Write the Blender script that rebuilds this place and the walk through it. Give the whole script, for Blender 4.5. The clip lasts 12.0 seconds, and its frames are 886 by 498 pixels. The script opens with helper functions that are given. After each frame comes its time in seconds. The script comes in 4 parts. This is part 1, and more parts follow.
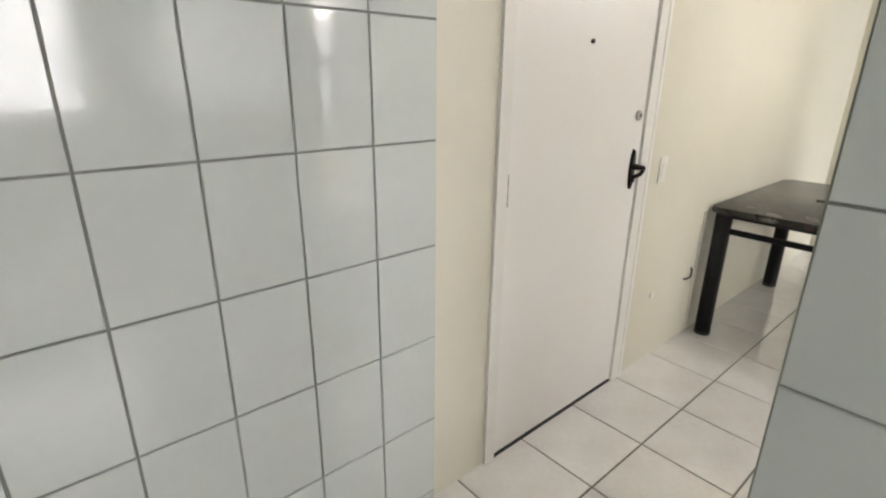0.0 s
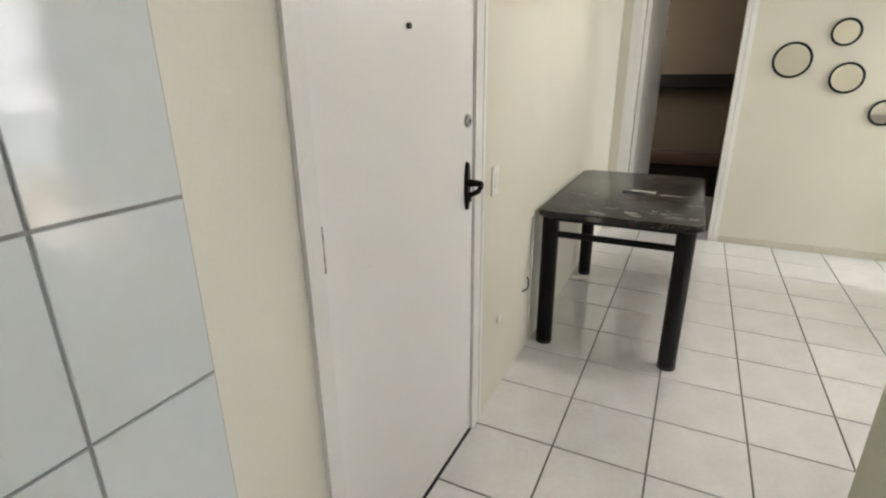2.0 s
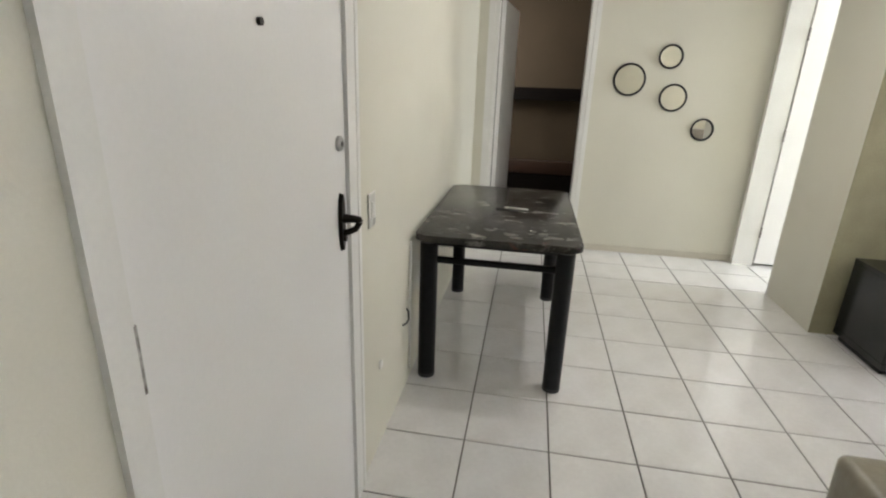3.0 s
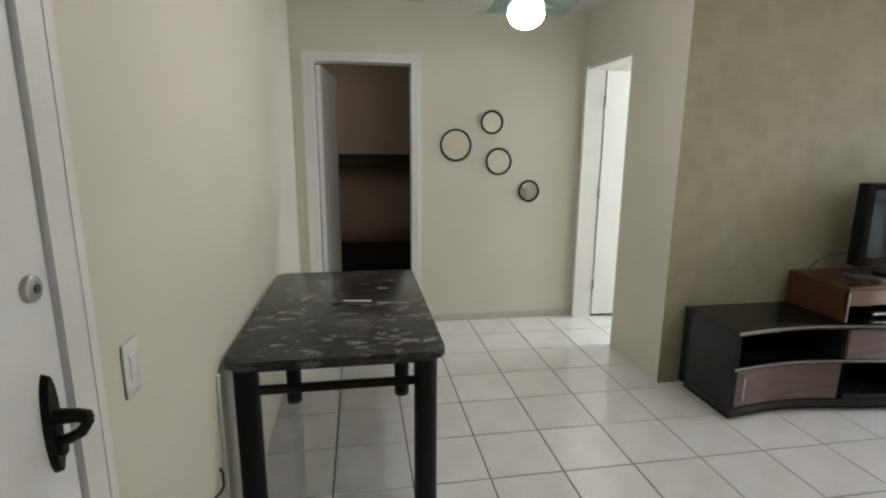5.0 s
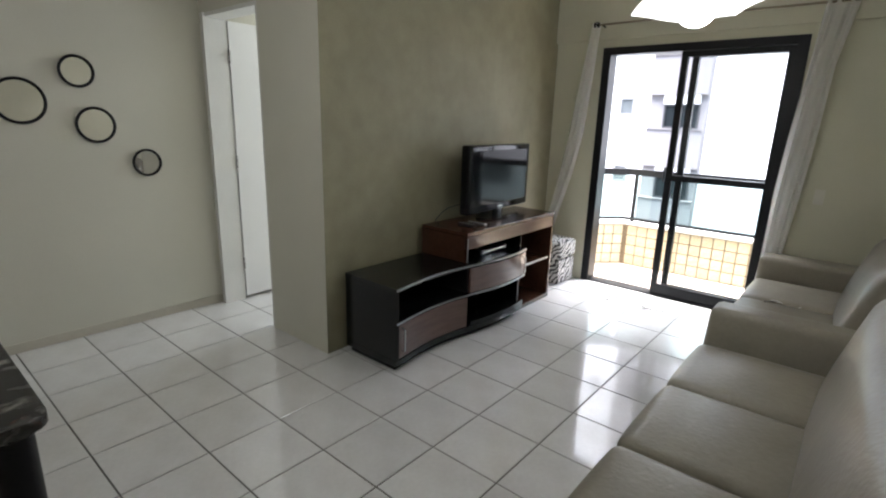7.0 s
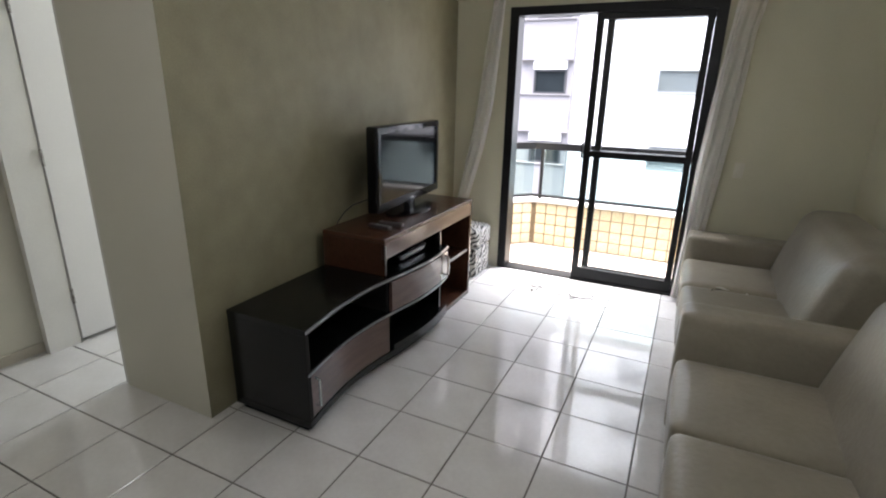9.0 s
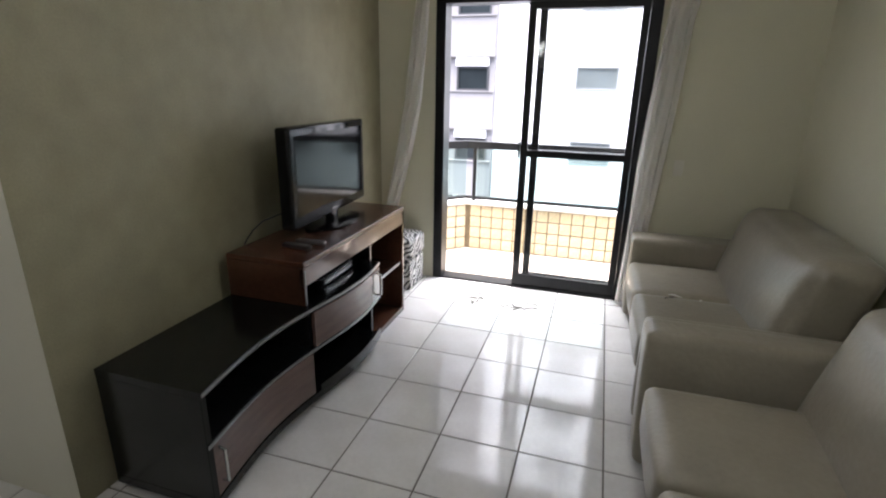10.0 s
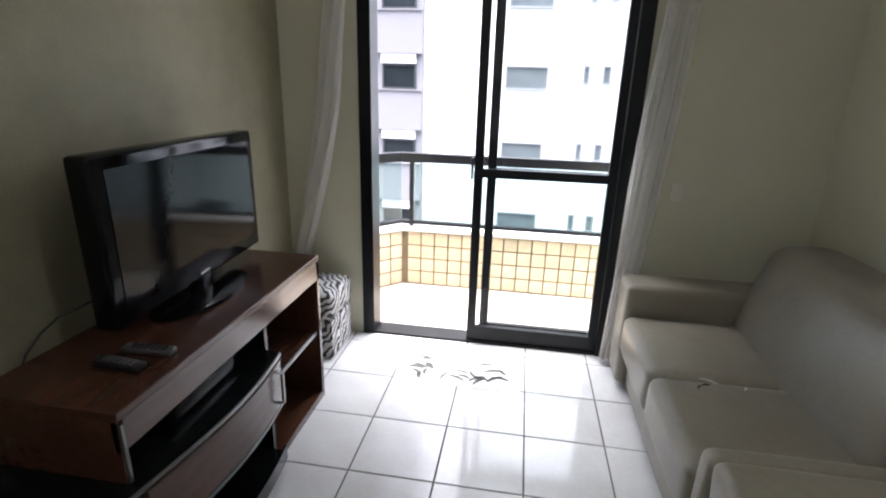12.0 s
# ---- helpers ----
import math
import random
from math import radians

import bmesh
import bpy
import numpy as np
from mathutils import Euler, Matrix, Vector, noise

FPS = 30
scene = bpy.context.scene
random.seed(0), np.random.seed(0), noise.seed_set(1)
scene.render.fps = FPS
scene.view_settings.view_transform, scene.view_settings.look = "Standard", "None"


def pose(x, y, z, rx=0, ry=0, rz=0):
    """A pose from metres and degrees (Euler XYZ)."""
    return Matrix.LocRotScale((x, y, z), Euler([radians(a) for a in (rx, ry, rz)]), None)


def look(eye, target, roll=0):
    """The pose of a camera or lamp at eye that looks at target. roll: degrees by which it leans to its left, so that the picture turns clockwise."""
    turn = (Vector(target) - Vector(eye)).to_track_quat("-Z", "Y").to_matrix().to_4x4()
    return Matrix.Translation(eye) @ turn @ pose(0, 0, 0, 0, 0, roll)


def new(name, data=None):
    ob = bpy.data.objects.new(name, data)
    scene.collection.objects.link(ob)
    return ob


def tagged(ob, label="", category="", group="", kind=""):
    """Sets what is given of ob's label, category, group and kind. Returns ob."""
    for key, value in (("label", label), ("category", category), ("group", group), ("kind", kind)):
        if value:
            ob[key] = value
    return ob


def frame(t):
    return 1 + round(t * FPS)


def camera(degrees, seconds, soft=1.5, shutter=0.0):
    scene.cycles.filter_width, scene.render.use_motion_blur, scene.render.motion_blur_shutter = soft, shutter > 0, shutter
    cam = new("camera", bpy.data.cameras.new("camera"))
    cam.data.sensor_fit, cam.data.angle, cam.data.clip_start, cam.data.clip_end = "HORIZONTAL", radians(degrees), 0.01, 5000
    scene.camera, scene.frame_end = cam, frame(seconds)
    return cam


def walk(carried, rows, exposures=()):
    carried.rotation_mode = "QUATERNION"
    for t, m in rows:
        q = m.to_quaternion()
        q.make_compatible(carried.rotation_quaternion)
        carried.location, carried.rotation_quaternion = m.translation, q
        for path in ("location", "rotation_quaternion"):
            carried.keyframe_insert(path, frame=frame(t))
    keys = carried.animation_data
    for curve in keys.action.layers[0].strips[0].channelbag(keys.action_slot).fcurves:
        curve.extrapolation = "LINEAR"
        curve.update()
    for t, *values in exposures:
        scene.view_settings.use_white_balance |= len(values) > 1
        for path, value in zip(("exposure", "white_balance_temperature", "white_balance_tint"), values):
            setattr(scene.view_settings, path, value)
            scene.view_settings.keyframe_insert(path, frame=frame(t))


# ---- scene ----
cam = camera(83.1, 12.0, 2.1)
PATH = [
    (0, (0.335, 0.368, 1.4), (1.572, 1.799, 0.75), 0.6),
    (0.5, (0.42, 0.507, 1.403), (1.809, 1.79, 0.75), 1.0),
    (1, (0.483, 0.612, 1.415), (2.037, 1.681, 0.752), 1.2),
    (1.5, (0.578, 0.683, 1.403), (2.21, 1.631, 0.741), 0.7),
    (2, (0.74, 0.757, 1.405), (2.432, 1.596, 0.747), -0.5),
    (2.5, (0.853, 0.824, 1.408), (2.62, 1.489, 0.749), 0.7),
    (3, (1.003, 0.93, 1.43), (2.874, 1.236, 0.792), 2.0),
    (3.2, (1.049, 0.973, 1.448), (2.956, 1.142, 0.867), 1.4),
    (5, (1.49, 0.95, 1.47), (3.423, 0.625, 1.072), 0.4),
    (5.5, (1.619, 0.927, 1.465), (3.446, 0.229, 1.05), 1.5),
    (6, (1.713, 0.918, 1.48), (3.344, -0.157, 1.05), 1.6),
    (6.5, (1.767, 0.904, 1.466), (3.183, -0.437, 1.024), 1.7),
    (7, (1.796, 0.862, 1.451), (3.039, -0.623, 0.952), 1.7),
    (7.2, (1.823, 0.84, 1.459), (3.018, -0.673, 0.928), 1.6),
    (9, (2.375, 0.431, 1.493), (3.195, -1.288, 0.883), 1.2),
    (9.5, (2.494, 0.303, 1.488), (3.14, -1.485, 0.869), 0.7),
    (10, (2.545, 0.09, 1.477), (3.102, -1.73, 0.863), 1.2),
    (10.5, (2.626, -0.117, 1.472), (3.133, -1.953, 0.862), 1.8),
    (11, (2.744, -0.35, 1.486), (3.168, -2.206, 0.873), 2.1),
    (11.5, (2.823, -0.574, 1.475), (3.135, -2.452, 0.863), 1.9),
    (12, (2.838, -0.834, 1.477), (3.127, -2.716, 0.864), 1.7),
]

EXPOSURES = [(0.0, 4.83, 6650, 14), (1.0, 4.78, 6600, 14), (2.0, 4.65, 6500, 13), (3.0, 4.48, 6350, 12), (5.0, 3.98, 6250, 12), (5.5, 3.6, 6150, 11), (6.5, 3.38, 6050, 11), (7.0, 3.38, 6050, 11),
             (9.0, 3.3, 6150, 13), (10.0, 3.25, 6150, 13), (11.0, 3.18, 6000, 13), (12.0, 3.06, 5950, 13)]
walk(cam, [(t, look(eye, target, roll)) for t, eye, target, roll in PATH], EXPOSURES)

# ---- world and daylight ----
world = bpy.data.worlds.new("overcast_sky")
scene.world = world
world.use_nodes = True
wn = world.node_tree.nodes
sky = wn.new("ShaderNodeTexSky")
sky.sky_type = "NISHITA"
sky.sun_disc = False
sky.sun_elevation = radians(85)
sky.sun_rotation = radians(78)
sky.air_density, sky.dust_density, sky.ozone_density = 1.0, 8.0, 0.6
world.node_tree.links.new(sky.outputs[0], wn["Background"].inputs[0])
wn["Background"].inputs[1].default_value = 0.15

sun = new("sun", bpy.data.lights.new("sun", "SUN"))
sun.data.energy, sun.data.angle, sun.data.color = 4.2, radians(80), (1.0, 0.985, 0.965)
sun.matrix_world = look((1, 0.2, 13), (0, 0, 0))


def area_lamp(name, eye, target, sx, sy, watts, color):
    ob = new(name, bpy.data.lights.new(name, "AREA"))
    ob.data.shape, ob.data.size, ob.data.size_y, ob.data.energy, ob.data.color = "RECTANGLE", sx, sy, watts, color
    ob.matrix_world = look(eye, target)
    return ob


def bulb_lamp(name, place, watts, color, radius=0.06):
    ob = new(name, bpy.data.lights.new(name, "POINT"))
    ob.data.energy, ob.data.color, ob.data.shadow_soft_size = watts, color, radius
    ob.location = place
    return ob


# daylight standing in the openings of the kitchen window and the bathroom window
area_lamp("kitchen_window_light", (0.3, -2.44, 1.6), (0.3, 1.4, 1.3), 1.2, 1.0, 0.46, (1.0, 0.99, 0.96))
area_lamp("bathroom_window_light", (4.93, -3.5, 1.7), (5.0, -1.0, 1.2), 0.8, 0.8, 3.8, (0.93, 0.98, 1.0))
# added fill lamp, out of view, lifts the windowless bedroom
area_lamp("bedroom_fill_light", (6.6, 2.15, 1.7), (6.6, -1.0, 1.0), 1.0, 0.8, 1.8, (1.0, 0.94, 0.86))
bulb_lamp("dining_bulb_light", (3.5, 0.29, 2.06), 0.66, (1.0, 0.95, 0.88))
bulb_lamp("living_bulb_light", (2.45, -1.48, 1.98), 0.06, (1.0, 0.98, 0.94))


# ---- materials ----
def pmat(name, base, rough=0.5, var=0.12, scale=2.5, fine=70.0, bump=0.05, metal=0.0, coat=0.0, spec=0.5, stretch=(1, 1, 1), tint=None, rnd=0.0, rvar=0.1):
    """Principled paint with blotches and grain: var is how far the tone wanders, tint the tone that it wanders to."""
    m = bpy.data.materials.new(name)
    m.use_nodes = True
    nt = m.node_tree
    b = nt.nodes["Principled BSDF"]
    b.inputs["Metallic"].default_value = metal
    b.inputs["Coat Weight"].default_value = coat
    b.inputs["Coat Roughness"].default_value = 0.08
    b.inputs["Specular IOR Level"].default_value = spec
    tc = nt.nodes.new("ShaderNodeTexCoord")
    mp = nt.nodes.new("ShaderNodeMapping")
    mp.inputs["Scale"].default_value = stretch
    nt.links.new(tc.outputs["Object"], mp.inputs["Vector"])
    n1 = nt.nodes.new("ShaderNodeTexNoise")
    n1.inputs["Scale"].default_value = scale
    n1.inputs["Detail"].default_value = 5
    n2 = nt.nodes.new("ShaderNodeTexNoise")
    n2.inputs["Scale"].default_value = fine
    n2.inputs["Detail"].default_value = 3
    nt.links.new(mp.outputs[0], n1.inputs["Vector"])
    nt.links.new(mp.outputs[0], n2.inputs["Vector"])
    dark = tint or tuple(c * (1 - var) for c in base)
    mix = nt.nodes.new("ShaderNodeMix")
    mix.data_type = "RGBA"
    mix.inputs["A"].default_value = (*base, 1)
    mix.inputs["B"].default_value = (*dark, 1)
    ramp = nt.nodes.new("ShaderNodeMapRange")
    ramp.inputs["From Min"].default_value = 0.35
    ramp.inputs["From Max"].default_value = 0.7
    nt.links.new(n1.outputs["Fac"], ramp.inputs["Value"])
    nt.links.new(ramp.outputs[0], mix.inputs["Factor"])
    grain = nt.nodes.new("ShaderNodeMix")
    grain.data_type = "RGBA"
    grain.blend_type = "MULTIPLY"
    grain.inputs["Factor"].default_value = min(1.0, var * 1.5)
    nt.links.new(mix.outputs["Result"], grain.inputs["A"])
    nt.links.new(n2.outputs["Fac"], grain.inputs["B"])
    last = grain.outputs["Result"]
    if rnd:
        info = nt.nodes.new("ShaderNodeObjectInfo")
        hsv = nt.nodes.new("ShaderNodeHueSaturation")
        mr = nt.nodes.new("ShaderNodeMapRange")
        mr.inputs["To Min"].default_value, mr.inputs["To Max"].default_value = 1 - rnd, 1 + rnd
        nt.links.new(info.outputs["Random"], mr.inputs["Value"])
        nt.links.new(mr.outputs[0], hsv.inputs["Value"])
        nt.links.new(last, hsv.inputs["Color"])
        last = hsv.outputs[0]
    nt.links.new(last, b.inputs["Base Color"])
    rr = nt.nodes.new("ShaderNodeMapRange")
    rr.inputs["To Min"].default_value, rr.inputs["To Max"].default_value = max(0.02, rough * (1 - rvar)), min(1, rough * (1 + rvar))
    nt.links.new(n1.outputs["Fac"], rr.inputs["Value"])
    nt.links.new(rr.outputs[0], b.inputs["Roughness"])
    if bump:
        bp = nt.nodes.new("ShaderNodeBump")
        bp.inputs["Strength"].default_value = bump
        bp.inputs["Distance"].default_value = 0.01
        nt.links.new(n2.outputs["Fac"], bp.inputs["Height"])
        nt.links.new(bp.outputs[0], b.inputs["Normal"])
    return m


def glass(name, tint=(1, 1, 1), gloss=0.6, rough=0.0):
    m = bpy.data.materials.new(name)
    m.use_nodes = True
    nt = m.node_tree
    nt.nodes.remove(nt.nodes["Principled BSDF"])
    out = nt.nodes["Material Output"]
    tr = nt.nodes.new("ShaderNodeBsdfTransparent")
    tr.inputs[0].default_value = (*tint, 1)
    gl = nt.nodes.new("ShaderNodeBsdfGlossy")
    gl.inputs["Roughness"].default_value = rough
    fr = nt.nodes.new("ShaderNodeFresnel")
    fr.inputs["IOR"].default_value = 1.45
    mul = nt.nodes.new("ShaderNodeMath")
    mul.operation = "MULTIPLY"
    mul.inputs[1].default_value = gloss
    mx = nt.nodes.new("ShaderNodeMixShader")
    nt.links.new(fr.outputs[0], mul.inputs[0])
    nt.links.new(mul.outputs[0], mx.inputs[0])
    nt.links.new(tr.outputs[0], mx.inputs[1])
    nt.links.new(gl.outputs[0], mx.inputs[2])
    nt.links.new(mx.outputs[0], out.inputs[0])
    return m


def emitter(name, color, strength):
    m = bpy.data.materials.new(name)
    m.use_nodes = True
    b = m.node_tree.nodes["Principled BSDF"]
    b.inputs["Base Color"].default_value = (0.8, 0.8, 0.8, 1)
    b.inputs["Emission Color"].default_value = (*color, 1)
    b.inputs["Emission Strength"].default_value = strength
    return m


def marble(name):
    """Dark polished stone with long pale and rusty streaks along the slab."""
    m = pmat(name, (0.014, 0.013, 0.013), 0.24, var=0.3, scale=4, fine=90, bump=0.0, spec=0.5)
    nt = m.node_tree
    b = nt.nodes["Principled BSDF"]
    tc = nt.nodes.new("ShaderNodeTexCoord")
    mp = nt.nodes.new("ShaderNodeMapping")
    mp.inputs["Scale"].default_value = (1.7, 0.85, 1.0)
    mp.inputs["Rotation"].default_value = (0, 0, radians(8))
    nt.links.new(tc.outputs["Object"], mp.inputs["Vector"])
    last = b.inputs["Base Color"].links[0].from_socket
    for scale, lo, hi, tone, off in ((4.0, 0.47, 0.6, (0.05, 0.047, 0.042), 2.0), (8.0, 0.55, 0.64, (0.17, 0.165, 0.15), 0.0), (9.0, 0.6, 0.7, (0.1, 0.04, 0.03), 4.0), (11.0, 0.59, 0.7, (0.24, 0.23, 0.21), 9.0)):
        n = nt.nodes.new("ShaderNodeTexNoise")
        n.noise_dimensions = "4D"
        n.inputs["W"].default_value = off
        n.inputs["Scale"].default_value = scale
        n.inputs["Detail"].default_value = 6
        n.inputs["Roughness"].default_value = 0.62
        n.inputs["Distortion"].default_value = 0.35
        nt.links.new(mp.outputs[0], n.inputs["Vector"])
        r = nt.nodes.new("ShaderNodeMapRange")
        r.inputs["From Min"].default_value, r.inputs["From Max"].default_value = lo, hi
        nt.links.new(n.outputs["Fac"], r.inputs["Value"])
        mx = nt.nodes.new("ShaderNodeMix")
        mx.data_type = "RGBA"
        mx.inputs["B"].default_value = (*tone, 1)
        nt.links.new(r.outputs[0], mx.inputs["Factor"])
        nt.links.new(last, mx.inputs["A"])
        last = mx.outputs["Result"]
    nt.links.new(last, b.inputs["Base Color"])
    return m


def zebra(name):
    m = pmat(name, (0.7, 0.69, 0.66), 0.6, var=0.1, bump=0.05)
    nt = m.node_tree
    b = nt.nodes["Principled BSDF"]
    tc = nt.nodes.new("ShaderNodeTexCoord")
    w = nt.nodes.new("ShaderNodeTexWave")
    w.bands_direction = "DIAGONAL"
    w.inputs["Scale"].default_value = 11.0
    w.inputs["Distortion"].default_value = 9.0
    w.inputs["Detail"].default_value = 2.0
    w.inputs["Detail Scale"].default_value = 1.1
    nt.links.new(tc.outputs["Object"], w.inputs["Vector"])
    r = nt.nodes.new("ShaderNodeMapRange")
    r.inputs["From Min"].default_value, r.inputs["From Max"].default_value = 0.5, 0.62
    nt.links.new(w.outputs["Fac"], r.inputs["Value"])
    mx = nt.nodes.new("ShaderNodeMix")
    mx.data_type = "RGBA"
    mx.inputs["B"].default_value = (0.02, 0.02, 0.02, 1)
    nt.links.new(r.outputs[0], mx.inputs["Factor"])
    nt.links.new(b.inputs["Base Color"].links[0].from_socket, mx.inputs["A"])
    nt.links.new(mx.outputs["Result"], b.inputs["Base Color"])
    return m


CREAM = pmat("cream_wall_paint", (0.66, 0.637, 0.545), 0.6, var=0.05, scale=1.6, fine=140, bump=0.05)
KHAKI = pmat("khaki_wall_paint", (0.35, 0.323, 0.208), 0.6, var=0.16, scale=7, fine=120, bump=0.12)
# yellower copy of the cream, used on the south and west walls
OLIVE_CREAM = pmat("olive_cream_wall_tone", (0.64, 0.62, 0.475), 0.6, var=0.07, scale=2.2, fine=130, bump=0.07)
CEIL = pmat("white_ceiling_paint", (0.8, 0.79, 0.76), 0.8, var=0.03, scale=1.5, fine=120, bump=0.03)
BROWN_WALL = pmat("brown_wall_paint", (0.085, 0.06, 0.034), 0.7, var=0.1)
WHITE_PAINT = pmat("white_gloss_paint", (0.8, 0.79, 0.78), 0.35, var=0.04, scale=2, fine=90, bump=0.02)
TRIM = pmat("white_door_frame_paint", (0.78, 0.77, 0.74), 0.4, var=0.06, scale=5, fine=90, bump=0.03)
BASE = pmat("cream_baseboard_paint", (0.6, 0.56, 0.47), 0.5, var=0.1, scale=6)
FLOOR_TILE = pmat("glazed_floor_tile", (0.77, 0.76, 0.75), 0.1, var=0.09, scale=5.0, fine=45, bump=0.012, rnd=0.035, rvar=0.35, tint=(0.7, 0.685, 0.67), spec=1.0, coat=0.6)
GROUT = pmat("dark_floor_grout", (0.17, 0.155, 0.135), 0.9, var=0.3, scale=9, bump=0.2)
WALL_TILE = pmat("pale_green_white_wall_tile", (0.56, 0.6, 0.588), 0.09, var=0.04, scale=3, fine=30, bump=0.01, rnd=0.02)
WALL_GROUT = pmat("grey_wall_grout", (0.33, 0.335, 0.31), 0.9, var=0.2, scale=9, bump=0.2)
BLACK_METAL = pmat("black_painted_metal", (0.005, 0.005, 0.006), 0.42, var=0.2, scale=8, bump=0.02, spec=0.25)
BRONZE = pmat("dark_bronze", (0.03, 0.025, 0.02), 0.35, var=0.3, scale=20, metal=0.8, bump=0.05)
CHROME = pmat("brushed_chrome", (0.6, 0.59, 0.57), 0.25, var=0.1, scale=20, metal=1.0, bump=0.02)
SATIN = pmat("satin_grey_edge_strip", (0.22, 0.22, 0.22), 0.32, var=0.15, scale=15, metal=0.85)
DULL_CHROME = pmat("tarnished_chrome", (0.48, 0.475, 0.46), 0.35, var=0.2, scale=30, metal=0.6)
GREY_METAL = pmat("dull_grey_metal", (0.13, 0.125, 0.12), 0.4, var=0.2, scale=20, metal=0.5)
RUST = pmat("rusty_hinge_steel", (0.7, 0.68, 0.65), 0.5, var=0.5, scale=60, metal=0.2, tint=(0.2, 0.17, 0.14))
MARBLE = marble("dark_streaked_marble")
WOOD = pmat("dark_red_brown_wood_laminate", (0.085, 0.036, 0.021), 0.22, var=0.22, scale=3, fine=30, bump=0.015, stretch=(12, 1.2, 12))
MAUVE = pmat("glossy_mauve_brown_panel", (0.135, 0.083, 0.07), 0.16, var=0.2, scale=3, fine=30, bump=0.0, stretch=(12, 1.0, 12))
BLACK_GLOSS = pmat("black_gloss_laminate", (0.007, 0.008, 0.008), 0.18, var=0.2, scale=4, bump=0.0, spec=0.35)
BLACK_MATT = pmat("black_matt_laminate", (0.008, 0.008, 0.01), 0.5, var=0.2, scale=4, bump=0.02)
SCREEN = pmat("black_screen_glass", (0.006, 0.006, 0.007), 0.08, var=0.1, bump=0.0, spec=0.06)
TV_BLACK = pmat("black_piano_plastic", (0.006, 0.006, 0.007), 0.12, var=0.1, bump=0.0, spec=0.25)
LEATHER = pmat("beige_grey_leatherette", (0.285, 0.256, 0.2), 0.36, var=0.14, scale=5, fine=48, bump=0.16)
LEATHER_DARK = pmat("dark_leatherette_lining", (0.09, 0.08, 0.065), 0.6, var=0.2, scale=5)
FABRIC = pmat("white_voile_fabric", (0.95, 0.94, 0.92), 0.9, var=0.03, scale=6, fine=300, bump=0.1)
fb = FABRIC.node_tree
thin = fb.nodes.new("ShaderNodeBsdfTranslucent")
thin.inputs[0].default_value = (0.93, 0.92, 0.89, 1)
mixed = fb.nodes.new("ShaderNodeMixShader")
mixed.inputs[0].default_value = 0.6
fb.links.new(fb.nodes["Principled BSDF"].outputs[0], mixed.inputs[1])
fb.links.new(thin.outputs[0], mixed.inputs[2])
fb.links.new(mixed.outputs[0], fb.nodes["Material Output"].inputs[0])
ZEBRA = zebra("zebra_print_fabric")
ALU = pmat("black_anodised_aluminium", (0.009, 0.009, 0.011), 0.4, var=0.2, scale=6, bump=0.01, spec=0.3)
BRASS = pmat("dull_pale_brass", (0.3, 0.25, 0.17), 0.45, var=0.2, scale=20, metal=0.4)
GLASS = glass("clear_window_glass", (0.97, 0.98, 0.98), 0.5)
GREEN_GLASS = glass("pale_green_railing_glass", (0.8, 0.88, 0.86), 0.8)
LAMP_GLASS = glass("clear_lamp_glass", (0.78, 0.9, 0.88), 0.4, 0.05)
YELLOW_TILE = pmat("yellow_glazed_mosaic_tile", (0.58, 0.5, 0.36), 0.25, var=0.1, scale=20, rnd=0.07, tint=(0.52, 0.425, 0.27))
BALCONY_GROUT = pmat("brown_mosaic_grout", (0.2, 0.155, 0.1), 0.9, var=0.2, scale=12)
BALCONY_FLOOR = pmat("beige_balcony_tile", (0.52, 0.455, 0.39), 0.35, var=0.1, scale=5, rnd=0.04)
COPING = pmat("white_stone_coping", (0.72, 0.7, 0.66), 0.4, var=0.1, scale=8)
FACADE = pmat("white_facade_render", (0.8, 0.79, 0.77), 0.85, var=0.04, scale=0.5, fine=8, bump=0.05)
FACADE_BAY = pmat("lilac_grey_facade_render", (0.2, 0.188, 0.19), 0.85, var=0.05, scale=0.5, fine=8, bump=0.05)
SHUTTER = pmat("pale_shutter_paint", (0.6, 0.59, 0.58), 0.6, var=0.06, scale=2)
FACADE_SHADE = pmat("grey_window_surround", (0.22, 0.21, 0.2), 0.8, var=0.1, scale=1)
FAR_GLASS = pmat("dark_far_window_glass", (0.02, 0.025, 0.028), 0.15, var=0.3, scale=1, bump=0.0, spec=0.2)
# washed-out haze over these far panes is put into a paler colour
PALE_GLASS = pmat("hazed_far_window_glass", (0.15, 0.165, 0.17), 0.15, var=0.3, scale=1, bump=0.0)
FAR_FRAME = pmat("dark_far_window_frame", (0.035, 0.035, 0.038), 0.5, var=0.2, scale=1)
PALE_FRAME = pmat("pale_window_frame", (0.26, 0.26, 0.26), 0.5, var=0.1, scale=1)
ASPHALT = pmat("grey_street_ground", (0.09, 0.09, 0.088), 0.9, var=0.3, scale=0.3, fine=5)
MIRROR = pmat("silvered_mirror", (0.9, 0.9, 0.9), 0.02, var=0.0, bump=0.0, metal=1.0)
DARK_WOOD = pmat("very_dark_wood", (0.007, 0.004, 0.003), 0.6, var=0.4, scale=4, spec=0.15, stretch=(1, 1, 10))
RED_WOOD = pmat("reddish_brown_wood", (0.06, 0.027, 0.015), 0.4, var=0.3, scale=4, stretch=(1, 1, 10))
GREY_PLASTIC = pmat("grey_plastic", (0.12, 0.12, 0.118), 0.4, var=0.1, scale=10)
DARK_PLASTIC = pmat("dark_grey_plastic", (0.03, 0.03, 0.032), 0.35, var=0.2, scale=20)
